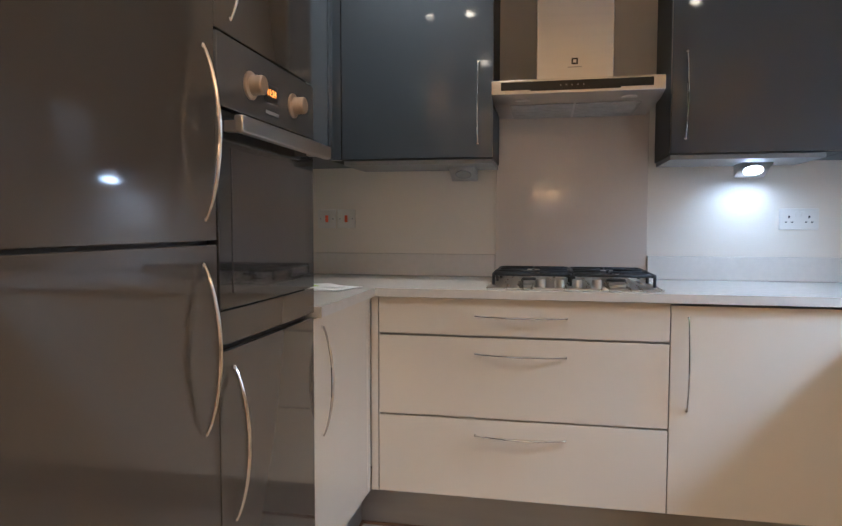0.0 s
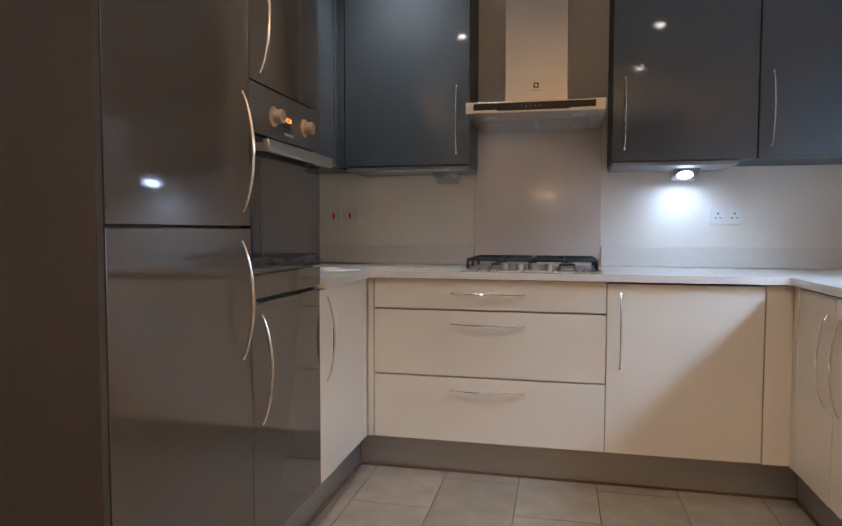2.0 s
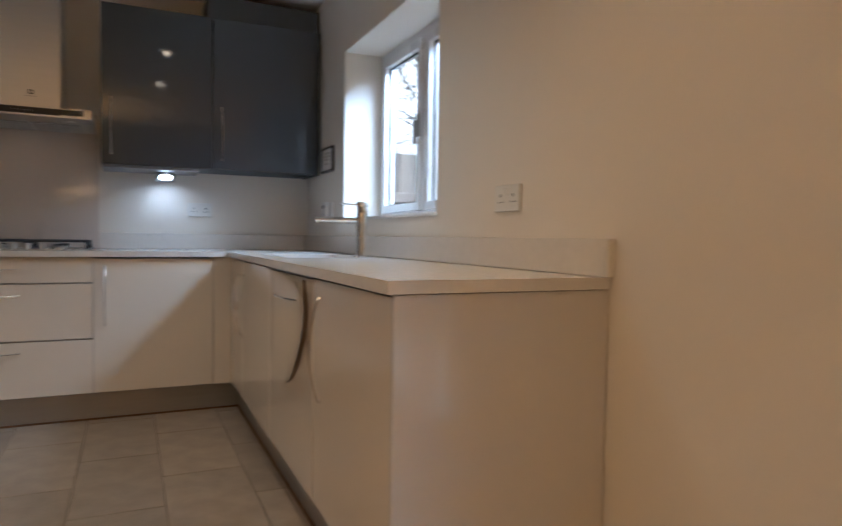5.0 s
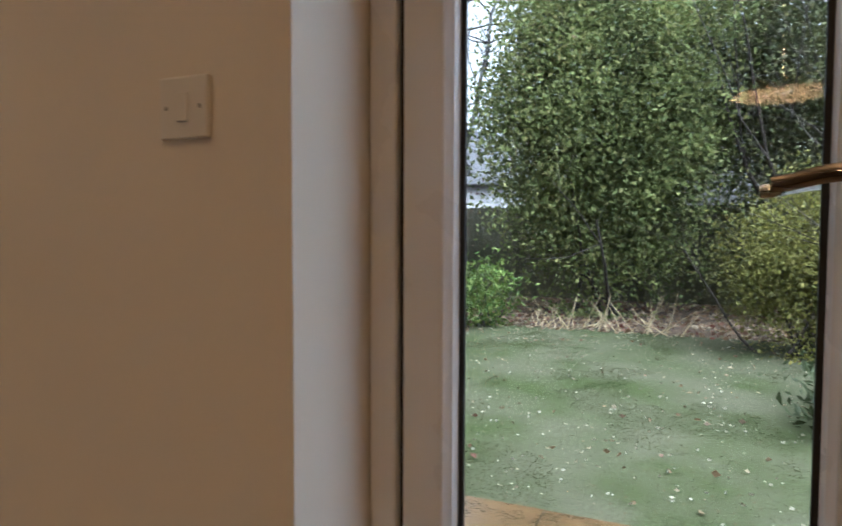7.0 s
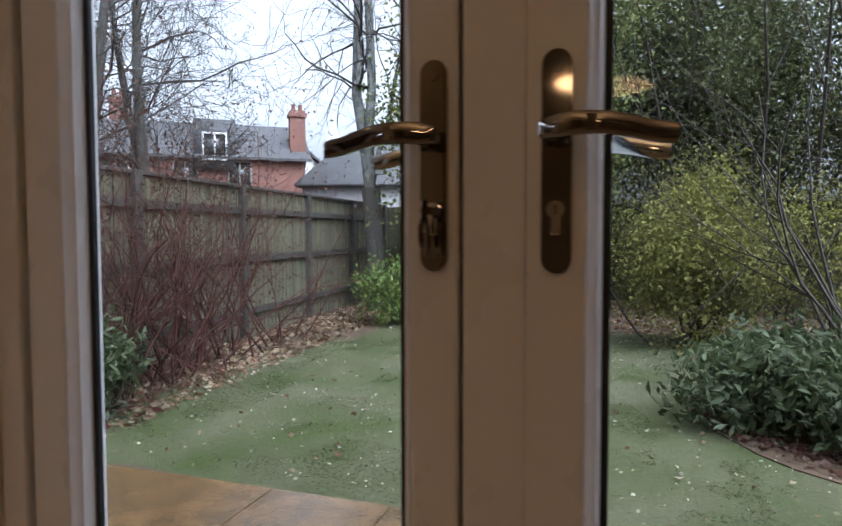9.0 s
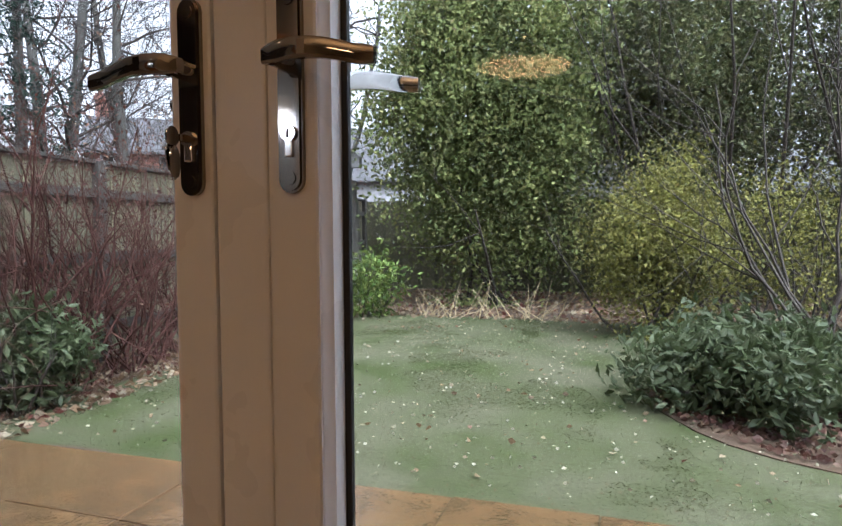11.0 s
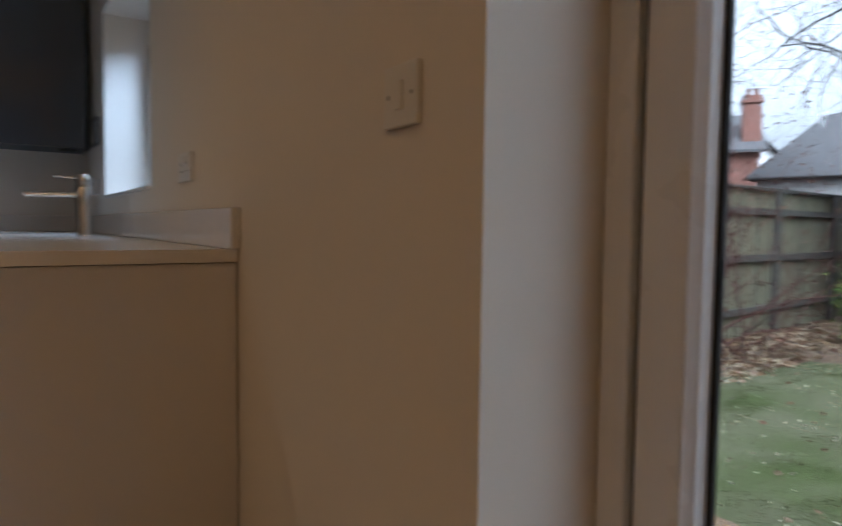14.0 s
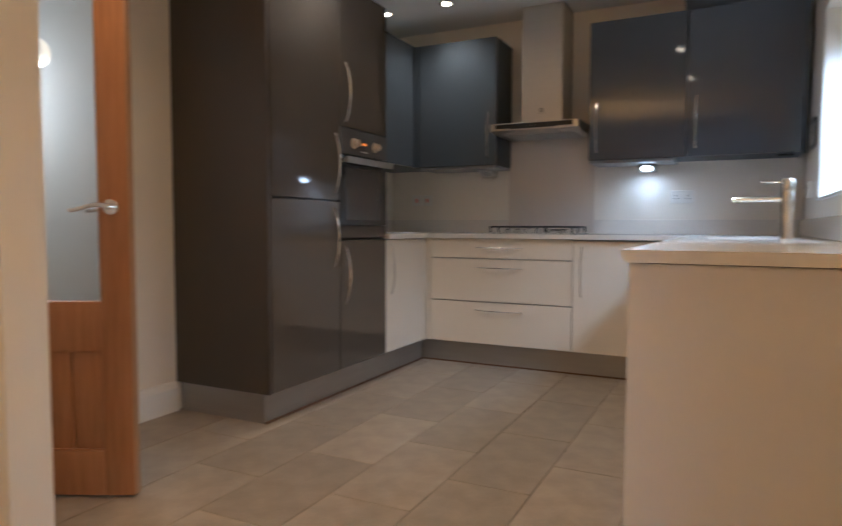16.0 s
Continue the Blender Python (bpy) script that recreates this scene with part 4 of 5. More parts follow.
def garden_leaf(name, y0, y1, stile0, stile1, hy, towards, key, lab):
    """One glazed leaf from y0 to y1, with the given stile widths to the glass."""
    t = thing(name, (DX, (y0 + y1) / 2, 0.03), lab, "glazed door", "garden doors", "structure")
    z0, z1, zb, zt = 0.034, 2.040, 0.145, 1.95
    for a, b in ((y0, y0 + stile0 - 0.014), (y1 - stile1 + 0.014, y1)):
        part("stile", boxed(DX, DX + DT, a, b, z0, z1, bev=0.005), M_UPVC, t)
    for a, b in ((z0, zb), (zt, z1)):
        part("rail", boxed(DX + 0.0005, DX + DT, y0 + stile0 - 0.016, y1 - stile1 + 0.016, a, b, bev=0.005), M_UPVC, t)
    bm = bmesh.new()
    bead(bm, y0 + stile0 - 0.014, y0 + stile0, zb, zt)
    part("glazing_bead", bm, M_UPVC, t)
    bm = bmesh.new()
    bead(bm, y1 - stile1 + 0.014, y1 - stile1, zb, zt)
    part("glazing_bead", bm, M_UPVC, t)
    ga, gb = y0 + stile0, y1 - stile1
    part("gasket", ring(ga - 0.001, gb + 0.001, zb, zt, 0.009, DX + 0.031, DX + 0.041, 0.001), M_GASKET, t)
    for xx in (0.034, 0.054):
        pane = part("pane", boxed(DX + xx, DX + xx + 0.004, ga + 0.001, gb - 0.001, zb + 0.002, zt - 0.002), M_GLASS, t)
        pane.visible_shadow = False
    # room side in the darkened chrome, outer side in plain bright chrome
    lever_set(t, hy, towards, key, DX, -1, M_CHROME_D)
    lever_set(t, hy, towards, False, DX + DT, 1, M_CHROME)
    return t


garden_leaf("door_1", -4.657, -4.012, 0.073, 0.084, -4.630, 1, True, "closed white upvc glazed garden door with a key in its lock")
leaf2 = garden_leaf("door_2", -5.425, -4.662, 0.086, 0.149, -4.765, -1, False, "closed white upvc glazed garden door leaf")
part("meeting_bar", boxed(DX - 0.004, DX + 0.01, -4.733, -4.6625, 0.034, 2.04, bev=0.004), M_UPVC, leaf2, "raised white bar over the meeting of the doors")

# raindrops on the outer panes
rng = np.random.default_rng(5)
def drops_mesh(name, n, y0, y1, z0, z1, x):
    verts, faces = [], []
    for k in range(n):
        r = float(0.0006 + 0.0010 * rng.random() ** 3)
        y, z = float(rng.uniform(y0, y1)), float(rng.uniform(z0, z1))
        st = float(rng.uniform(1.0, 1.5))
        b = len(verts)
        for a in range(6):
            verts.append((x, y + r * math.cos(a * math.tau / 6), z + st * r * math.sin(a * math.tau / 6)))
        verts.append((x + r * 0.7, y, z - 0.1 * r))
        faces += [(b + a, b + (a + 1) % 6, b + 6) for a in range(6)]
    me = bpy.data.meshes.new(name)
    me.from_pydata(verts, [], faces)
    return me


mw, wnod, wl, wp = shade_nodes("water_drop")
wp.inputs["Base Color"].default_value = (0.9, 0.95, 1.0, 1)
wp.inputs["Roughness"].default_value, wp.inputs["Transmission Weight"].default_value, wp.inputs["IOR"].default_value = 0.02, 1.0, 1.33
for y0, y1 in ((-4.570, -4.088), (-5.335, -4.813)):
    me = drops_mesh("raindrops", 2600, y0, y1, 0.5, 1.75, DX + 0.0583)
    me.materials.append(mw)
    me.polygons.foreach_set("use_smooth", [True] * len(me.polygons))
    ob = tagged(new("raindrops", me), "small raindrops on the outer glass of a garden door", "raindrops", "", "stuff")
    ob.visible_shadow = False

# ---- oak door, open into the room ----
HINGE, FREE = Vector((-0.615, -3.425, 0)), Vector((0.055, -3.095, 0))
DW = (FREE - HINGE).length
dang = math.degrees(math.atan2(FREE.y - HINGE.y, FREE.x - HINGE.x))
DM = Matrix.Translation(HINGE) @ pose(0, 0, 0, 0, 0, dang)
oak = thing("door_3", HINGE, "open varnished oak door with a tall clear glass pane", "door", "", "structure")
def oak_part(name, dims, material, parent, bev=0.002, label=""):
    bm = boxed(*dims, bev=bev)
    bmesh.ops.transform(bm, matrix=DM, verts=bm.verts)
    return part(name, bm, material, parent, label)


oak_part("stile", (0.0, 0.10, -0.02, 0.02, 0.008, 1.98), M_OAK, oak)
oak_part("stile", (DW - 0.105, DW - 0.0015, -0.02, 0.02, 0.008, 1.98), M_OAK, oak)
oak_part("edge_strip", (DW - 0.0015, DW + 0.001, -0.0195, 0.0195, 0.009, 1.979), M_OAK_L, oak, 0.0005, "pale oak lipping on the free edge")
oak_part("top_rail", (0.10, DW - 0.105, -0.0195, 0.0195, 1.87, 1.98), M_OAK, oak)
oak_part("lock_rail", (0.10, DW - 0.105, -0.0195, 0.0195, 0.520, 0.690), M_OAK, oak)
oak_part("bottom_rail", (0.10, DW - 0.105, -0.0195, 0.0195, 0.008, 0.165), M_OAK, oak)
nb = 5
for k in range(nb):
    a = 0.104 + (DW - 0.213) * k / nb
    oak_part("panel_board", (a + 0.003, a + (DW - 0.213) / nb - 0.003, -0.009, 0.009, 0.169, 0.516), M_OAK, oak, 0.002)
bm = bmesh.new()
for dims in ((0.102, DW - 0.107, -0.014, 0.014, 0.164, 0.172), (0.102, DW - 0.107, -0.014, 0.014, 0.513, 0.521)):
    box(bm, *dims)
bmesh.ops.transform(bm, matrix=DM, verts=bm.verts)
part("panel_moulding", bm, M_OAK, oak)
pn = oak_part("pane", (0.098, DW - 0.103, -0.003, 0.003, 0.688, 1.872), M_GLASS, oak, 0.0)
pn.visible_shadow = False
for s in (-1, 1):
    bm = bmesh.new()
    hx = DW - 0.058
    rod(bm, (hx, s * 0.02, 1.015), (hx, s * 0.030, 1.015), 0.026, seg=24)
    rod(bm, (hx, s * 0.028, 1.015), (hx, s * 0.055, 1.015), 0.009, seg=16)
    pts = [(hx + 0.008 - 0.135 * i / 10, s * (0.055 + 0.004 * math.sin(math.pi * i / 10)), 1.015 + 0.008 * math.sin(math.pi * 1.6 * i / 10) - 0.004 * (i / 10)) for i in range(11)]
    tube(bm, pts, [0.0095 * (1 - 0.3 * i / 10) for i in range(11)], seg=12, flat=(0.8, 1.0))
    bmesh.ops.transform(bm, matrix=DM, verts=bm.verts)
    part("lever_handle", bm, M_CHROME, oak, "satin chrome lever on a round rose")
GL = Vector((-1.45, -2.46, 1.87))
hl = thing("globe_pendant", (GL.x, GL.y, CEIL), "white glass globe pendant lamp lit in the hall", "pendant lamp")
part("cord", rod(bmesh.new(), (GL.x, GL.y, CEIL), (GL.x, GL.y, GL.z + 0.07), 0.003, seg=8), M_PLASTIC, hl)
bm = bmesh.new()
bmesh.ops.create_uvsphere(bm, u_segments=24, v_segments=16, radius=0.08, matrix=Matrix.Translation(GL))
part("globe", bm, M_BULB, hl)
lamp("hall_light", "POINT", 1.5, (1.0, 0.95, 0.88), Matrix.Translation(GL - Vector((0, 0, 0.14))), soft_size=0.08)
solid("floor_hall", boxed(-3.5, LEFT - 0.12, -3.52, -0.62, -0.0035, 0.004), mat("beige_carpet", (0.42, 0.36, 0.29), 0.95, var=0.08, scale=6, fine=400, bump=0.3), "beige hall carpet beyond the doorway", "carpet", "structure")

# ---- garden ----
G = -0.30
FENCE = lambda x: -0.85 + 0.08 * (x - 2.9)
M_SOIL = mat("damp_soil_and_litter", (0.086, 0.058, 0.037), 0.95, var=0.25, scale=5, fine=60, bump=0.6, second=(0.035, 0.025, 0.017), spec=0.08)
M_LAWN = mat("frosted_lawn", (0.066, 0.064, 0.036), 0.95, var=0.8, scale=1.6, fine=55, bump=0.9, second=(0.034, 0.042, 0.013), amount=0.3, spec=0.08)
M_SLAB = mat("wet_stone_slab", (0.110, 0.064, 0.027), 0.14, var=0.25, scale=5, fine=50, bump=0.3, second=(0.055, 0.034, 0.016), rnd=0.06)
M_FENCE = mat("weathered_fence_board", (0.105, 0.092, 0.050), 0.9, var=0.35, scale=5, fine=40, stretch=(6, 6, 0.5), bump=0.4, second=(0.050, 0.050, 0.026), rnd=0.3, amount=0.6)
M_FENCE_BROWN = mat("brown_fence_board", (0.078, 0.062, 0.048), 0.9, var=0.3, scale=5, fine=40, stretch=(6, 6, 0.5), bump=0.4, second=(0.042, 0.034, 0.028), rnd=0.3)
M_RAIL = mat("dark_wet_fence_rail", (0.040, 0.034, 0.024), 0.8, var=0.3, scale=7, fine=40, bump=0.3)
M_BARK = mat("grey_bark", (0.056, 0.049, 0.038), 0.9, var=0.25, scale=9, fine=60, bump=0.6, stretch=(1, 1, 0.3), second=(0.024, 0.022, 0.017))
M_TWIG = mat("brown_twig", (0.046, 0.037, 0.029), 0.9, var=0.15, scale=10, spec=0.15)
M_REDTWIG = mat("reddish_twig", (0.060, 0.026, 0.019), 0.9, var=0.2, scale=8, spec=0.1)
M_BRICK = mat("red_brick_wall", (0.172, 0.074, 0.051), 0.9, var=0.15, scale=3, fine=14, second=(0.117, 0.055, 0.039))
M_ROOF = mat("grey_slate_roof", (0.066, 0.062, 0.062), 0.85, var=0.15, scale=2, fine=12, stretch=(1, 1, 4))
M_FRAME = mat("white_painted_timber", (0.55, 0.54, 0.52), 0.8, var=0.06)
M_RENDER = mat("white_house_render", (0.22, 0.21, 0.20), 0.9, var=0.06)
L_HEDGE = leafy("evergreen_leaf", [(0.074, 0.094, 0.029), (0.127, 0.149, 0.045), (0.179, 0.198, 0.061), (0.243, 0.231, 0.084)], 0.8)
L_OLIVE = leafy("olive_leaf", [(0.061, 0.075, 0.030), (0.095, 0.108, 0.038), (0.136, 0.136, 0.048), (0.088, 0.081, 0.041)])
L_GOLD = leafy("golden_leaf", [(0.090, 0.096, 0.021), (0.168, 0.162, 0.032), (0.253, 0.227, 0.054), (0.096, 0.096, 0.024)])
L_LAUREL = leafy("laurel_leaf", [(0.034, 0.045, 0.016), (0.053, 0.067, 0.025), (0.085, 0.098, 0.047), (0.045, 0.058, 0.019)], 0.55)
L_LIME = leafy("lime_leaf", [(0.062, 0.106, 0.020), (0.119, 0.169, 0.033), (0.175, 0.206, 0.045)])
L_DRY = leafy("fallen_leaf", [(0.098, 0.053, 0.026), (0.195, 0.128, 0.068), (0.300, 0.247, 0.165), (0.120, 0.034, 0.022)], 0.7)
L_PALE = leafy("pale_fallen_leaf", [(0.154, 0.126, 0.070), (0.280, 0.252, 0.175), (0.420, 0.392, 0.301)], 0.7)
L_GRASS = leafy("grass_blade", [(0.048, 0.050, 0.019), (0.069, 0.070, 0.030), (0.090, 0.090, 0.050)], 0.8)
L_MOSS = leafy("mossy_grass_blade", [(0.040, 0.044, 0.012), (0.055, 0.058, 0.018), (0.071, 0.071, 0.026)], 0.9)
L_SPRUCE = leafy("spruce_needle", [(0.012, 0.024, 0.016), (0.03, 0.05, 0.032)])
L_RED = leafy("dark_red_leaf", [(0.045, 0.018, 0.013), (0.085, 0.035, 0.022), (0.12, 0.075, 0.045)])


def quads(name, centres, size, material, up=0.0, slim=0.55, fold=0.25):
    """Many small folded leaves, one island each, at the given places."""
    n = len(centres)
    d = rng.normal(size=(n, 3))
    d[:, 2] *= 1 - up
    d /= np.linalg.norm(d, axis=1, keepdims=True)
    e = np.cross(d, rng.normal(size=(n, 3)))
    e /= np.linalg.norm(e, axis=1, keepdims=True)
    nrm = np.cross(d, e)
    s = (size * rng.uniform(0.6, 1.3, n))[:, None]
    v = np.stack([centres - d * s, centres + e * s * slim + nrm * s * fold, centres + d * s, centres - e * s * slim + nrm * s * fold], 1).reshape(-1, 3)
    me = bpy.data.meshes.new(name)
    b = np.arange(n) * 4
    tri = np.stack([b, b + 1, b + 2, b, b + 2, b + 3], 1).reshape(-1)
    me.vertices.add(4 * n)
    me.vertices.foreach_set("co", v.astype(np.float32).ravel())
    me.loops.add(len(tri))
    me.loops.foreach_set("vertex_index", tri.astype(np.int32))
    me.polygons.add(2 * n)
    me.polygons.foreach_set("loop_start", np.arange(0, len(tri), 3, dtype=np.int32))
    me.update(calc_edges=True)
    me.materials.append(material)
    return me


def clumps(n_clump, per, centre, radii, spread, shell=0.5, floor=None):
    """Leaf places in clumps spread through an uneven ellipsoid."""
    u = rng.normal(size=(n_clump, 3))
    u /= np.linalg.norm(u, axis=1, keepdims=True)
    r = shell + (1 - shell) * rng.random((n_clump, 1)) ** 0.6
    wob = 0.82 + 0.3 * np.sin(u[:, :1] * 5 + centre[0]) * np.cos(u[:, 1:2] * 4 + centre[1]) + 0.1 * rng.normal(size=(n_clump, 1))
    c = np.array(centre) + u * r * wob * np.array(radii)
    p = (c[:, None, :] + rng.normal(size=(n_clump, per, 3)) * spread).reshape(-1, 3)
    p[:, 2] = np.maximum(p[:, 2], (G if floor is None else floor) + 0.03)
    return p


def branches(base, direction, length, radius, depth, segs, bend=0.16, fork=(2, 4), tip=0.35, lift=0.1, out=None):
    """Tapered limbs that fork, as lists of points and radii."""
    out = [] if out is None else out
    p, d = np.array(base, float), np.array(direction, float)
    pts, rad = [p.copy()], [radius]
    for i in range(segs):
        d = d + rng.normal(size=3) * bend + np.array((0, 0, lift))
        d /= np.linalg.norm(d)
        p = p + d * length / segs
        pts.append(p.copy())
        rad.append(radius * (1 - (1 - tip) * (i + 1) / segs))
    out.append((pts, rad))
    if depth > 0:
        for k in range(int(rng.integers(fork[0], fork[1] + 1))):
            i = int(rng.integers(max(1, segs // 3), segs + 1))
            e = d + rng.normal(size=3) * 0.75
            e /= np.linalg.norm(e)
            branches(pts[i], e, length * rng.uniform(0.5, 0.75), rad[i] * 0.62, depth - 1, max(3, segs - 1), bend, fork, tip, lift * 0.6, out)
    return out


def limb_mesh(name, limbs, material, seg=5):
    verts, faces = [], []
    for pts, rad in limbs:
        k = seg if rad[0] > 0.02 else 3
        base = len(verts)
        for i, p in enumerate(pts):
            d = pts[min(i + 1, len(pts) - 1)] - pts[max(i - 1, 0)]
            d = d / (np.linalg.norm(d) + 1e-9)
            u = np.cross(d, (0.31, 0.87, 0.2) if abs(d[1]) < 0.9 else (1, 0, 0))
            u /= np.linalg.norm(u)
            w = np.cross(d, u)
            for a in range(k):
                t = a * math.tau / k
                verts.append(p + rad[i] * (u * math.cos(t) + w * math.sin(t)))
        for i in range(len(pts) - 1):
            for a in range(k):
                faces.append((base + i * k + a, base + i * k + (a + 1) % k, base + (i + 1) * k + (a + 1) % k, base + (i + 1) * k + a))
    me = bpy.data.meshes.new(name)
    me.from_pydata([tuple(v) for v in verts], [], faces)
    me.materials.append(material)
    me.polygons.foreach_set("use_smooth", [True] * len(me.polygons))
    return me


def hang(name, me, parent, label=""):
    ob = new(name, me)
    ob.parent = parent
    ob.location = -ORIGIN[parent]
    ORIGIN[ob] = ORIGIN[parent]
    return tagged(ob, label)


def bare_tree(at, stems, height, radius, lab, leaves=0, depth=4, lean=0.12, bark=None):
    """A leafless tree: tapering stems, forking limbs and fine twigs, with a few last leaves."""
    t = thing("tree", (*at, G), lab, "tree", "garden trees")
    trunk, crown = [], []
    for k in range(stems):
        a = math.tau * k / max(1, stems) + 1.45
        d = (lean * math.cos(a), lean * math.sin(a), 1.0)
        one = branches((at[0] + 0.08 * math.cos(a) * (stems > 1), at[1] + 0.08 * math.sin(a) * (stems > 1), G - 0.1), d, height, radius * (1 if k < 2 else 0.55), 0, 9, 0.035, tip=0.4, lift=0.02)
        trunk += one
        pts, rad = one[0]
        for i in range(3, len(pts)):
            for _ in range(int(rng.integers(2, 5))):
                e = rng.normal(size=3)
                e[2] = abs(e[2]) * 0.5 + 0.45
                e /= np.linalg.norm(e)
                j = pts[i] + (pts[i - 1] - pts[i]) * rng.random()
                branches(j, e, height * rng.uniform(0.18, 0.42), rad[i] * rng.uniform(0.2, 0.38), depth - 2, 7, 0.2, (3, 6), 0.25, 0.0, crown)
    crown = [(p, [max(0.0055, q) for q in r]) for p, r in crown if min(v[0] for v in p) > 3.2]
    hang("trunk", limb_mesh("trunk", trunk, bark or M_BARK, 10), t)
    c = hang("limbs", limb_mesh("limbs", crown, M_TWIG, 5), t)
    if leaves:
        tips = np.array([pts[-1] for pts, _ in crown])
        pick = tips[rng.integers(0, len(tips), leaves)] + rng.normal(size=(leaves, 3)) * 0.12
        hang("leaves", quads("leaves", pick, 0.035, L_DRY), t, "a few last brown leaves")
    return t


def shrub(name, at, radii, n_clump, per, size, spread, material, lab, stems=8, group="shrubs", up=0.0, slim=0.55, shell=0.5, twig=None, stem_len=0.9):
    t = thing(name, (at[0], at[1], G), lab, "shrub", group)
    limbs = []
    for k in range(stems):
        e = rng.normal(size=3)
        e[2] = abs(e[2]) + 1.0
        e /= np.linalg.norm(e)
        branches((at[0] + rng.normal() * radii[0] * 0.2, at[1] + rng.normal() * radii[1] * 0.2, G - 0.03), e, radii[2] * 1.7 * stem_len, 0.012 + 0.008 * radii[2], 2, 6, 0.07 if radii[2] > 2 else 0.14, (2, 3), 0.3, 0.14, limbs)
    hang("stems", limb_mesh("stems", limbs, twig or M_TWIG, 5), t)
    hang("leaves", quads("leaves", clumps(n_clump, per, (at[0], at[1], G + radii[2]), radii, spread, shell), size, material, up, slim), t)
    return t


# ground, lawn, beds, patio
bm = bmesh.new()
box(bm, WX2, 90.0, -60.0, 60.0, G - 0.4, G - 0.012)
solid("ground", bm, M_SOIL, "dark damp soil of the garden borders", "ground", "structure")
EDGE = lambda x: FENCE(x) - 0.95 - 0.30 * math.sin(x * 0.9) * 0.5 - (0.25 if x > 8.5 else 0.0)
bm = bmesh.new()
nx, ny = 40, 50
rows = []
for i in range(nx + 1):
    x = 4.43 + (10.1 - 4.43) * i / nx
    row = []
    for k in range(ny + 1):
        s = k / ny
        y1 = EDGE(x) + 0.10 * noise.noise((x * 2.1, 3.3, 0))
        y0 = -10.5
        y = y1 + (y0 - y1) * s
        xx = x if i < nx else x + 0.25 * noise.noise((y * 0.9, 7.7, 0))
        row.append(bm.verts.new((xx, y, G + 0.012 * noise.noise((x * 1.5, y * 1.5, 0)) + (0.0 if 0 < i < nx and 0 < k else -0.01))))
    rows.append(row)
for a, b in zip(rows, rows[1:]):
    for k in range(ny):
        bm.faces.new((a[k], a[k + 1], b[k + 1], b[k]))
solid("lawn", bm, M_LAWN, "pale frosted green lawn with scattered leaves", "lawn", "structure")
n = 42000
bx = 4.43 + (10.1 - 4.43) * rng.random(n) ** 1.3
by = np.array([EDGE(float(x)) for x in bx]) - rng.random(n) * 7.0
me = quads("grass", np.stack([bx, by, np.full(n, G + 0.008)], 1), 0.0055, L_GRASS, up=-0.3, slim=0.15)
tagged(new("grass", me), "short pale frosted grass blades", "grass", "", "stuff")
n = 190000
mx_, my_ = 4.45 + 5.6 * rng.random(n), rng.random(n) * 6.8
keep = np.array([noise.noise((float(x) * 0.75, float(y) * 1.5, 2.0)) + 0.5 * noise.noise((float(x) * 3.1, float(y) * 4.0, 7.0)) > 0.16 for x, y in zip(mx_, my_)])
mx_, my_ = mx_[keep], my_[keep]
my_ = np.array([EDGE(float(x)) for x in mx_]) - my_
me = quads("moss", np.stack([mx_, my_, np.full(len(mx_), G + 0.005)], 1), 0.0065, L_MOSS, up=0.8, slim=0.25)
tagged(new("moss", me), "darker mossy grass showing through the frosted lawn", "grass", "", "stuff")
def litter(name, n, x0, x1, yf, depth, size, material, lab, z=0.012):
    x = rng.uniform(x0, x1, n)
    y = np.array([yf(float(v)) for v in x]) - rng.random(n) * depth
    me = quads(name, np.stack([x, y, np.full(n, G + z)], 1), size, material, up=0.85, slim=0.7)
    tagged(new(name, me), lab, "leaf litter", "", "stuff")


litter("leaf_litter", 260, 4.6, 9.8, lambda x: EDGE(x), 6.0, 0.022, L_DRY, "brown leaves scattered over the lawn", 0.02)
litter("leaf_litter", 2600, 4.3, 11.5, lambda x: FENCE(x) - 0.1, 1.05, 0.035, L_DRY, "brown fallen leaves along the fence border")
litter("leaf_litter", 2000, 4.5, 10.0, lambda x: EDGE(x), 6.5, 0.0125, L_PALE, "pale fallen leaves scattered over the lawn", 0.022)
litter("leaf_litter", 3200, 9.8, 13.6, lambda x: -1.0, 7.0, 0.038, L_DRY, "brown fallen leaves under the hedge")
litter("leaf_litter", 4200, 5.1, 7.8, lambda x: -6.75 + math.sqrt(max(0.0, 2.3 - (x - 6.6) ** 2)), 2.2, 0.026, L_RED, "dark red and brown leaves under the laurel", 0.03)
bm = bmesh.new()
ring = []
for k in range(40):
    a = math.tau * k / 40
    w = 1 + 0.10 * noise.noise((math.cos(a) * 2.1, math.sin(a) * 2.1, 4.0))
    ring.append((6.6 + 1.55 * w * math.cos(a), -6.75 + 1.55 * w * math.sin(a)))
prism(bm, ring, "z", G - 0.1, G + 0.006)
solid("flower_bed", bm, M_SOIL, "dark soil bed beside the lawn", "flower bed", "structure")
patio = thing("patio", (3.6, -4.0, G), "wet brown stone slab patio outside the garden doors", "patio", "", "structure")
me_slab = mesh_of("slab", boxed(-0.3005, 0.3005, -0.3005, 0.3005, -0.04, 0.0, bev=0.003), M_SLAB)
for i in range(3):
    for k in range(14):
        shared("slab", me_slab, patio, pose(2.90 + 0.605 * i, -1.10 - 0.605 * k, G + 0.010 + 0.002 * ((i * 7 + k * 5) % 3), 0, 0, 0))

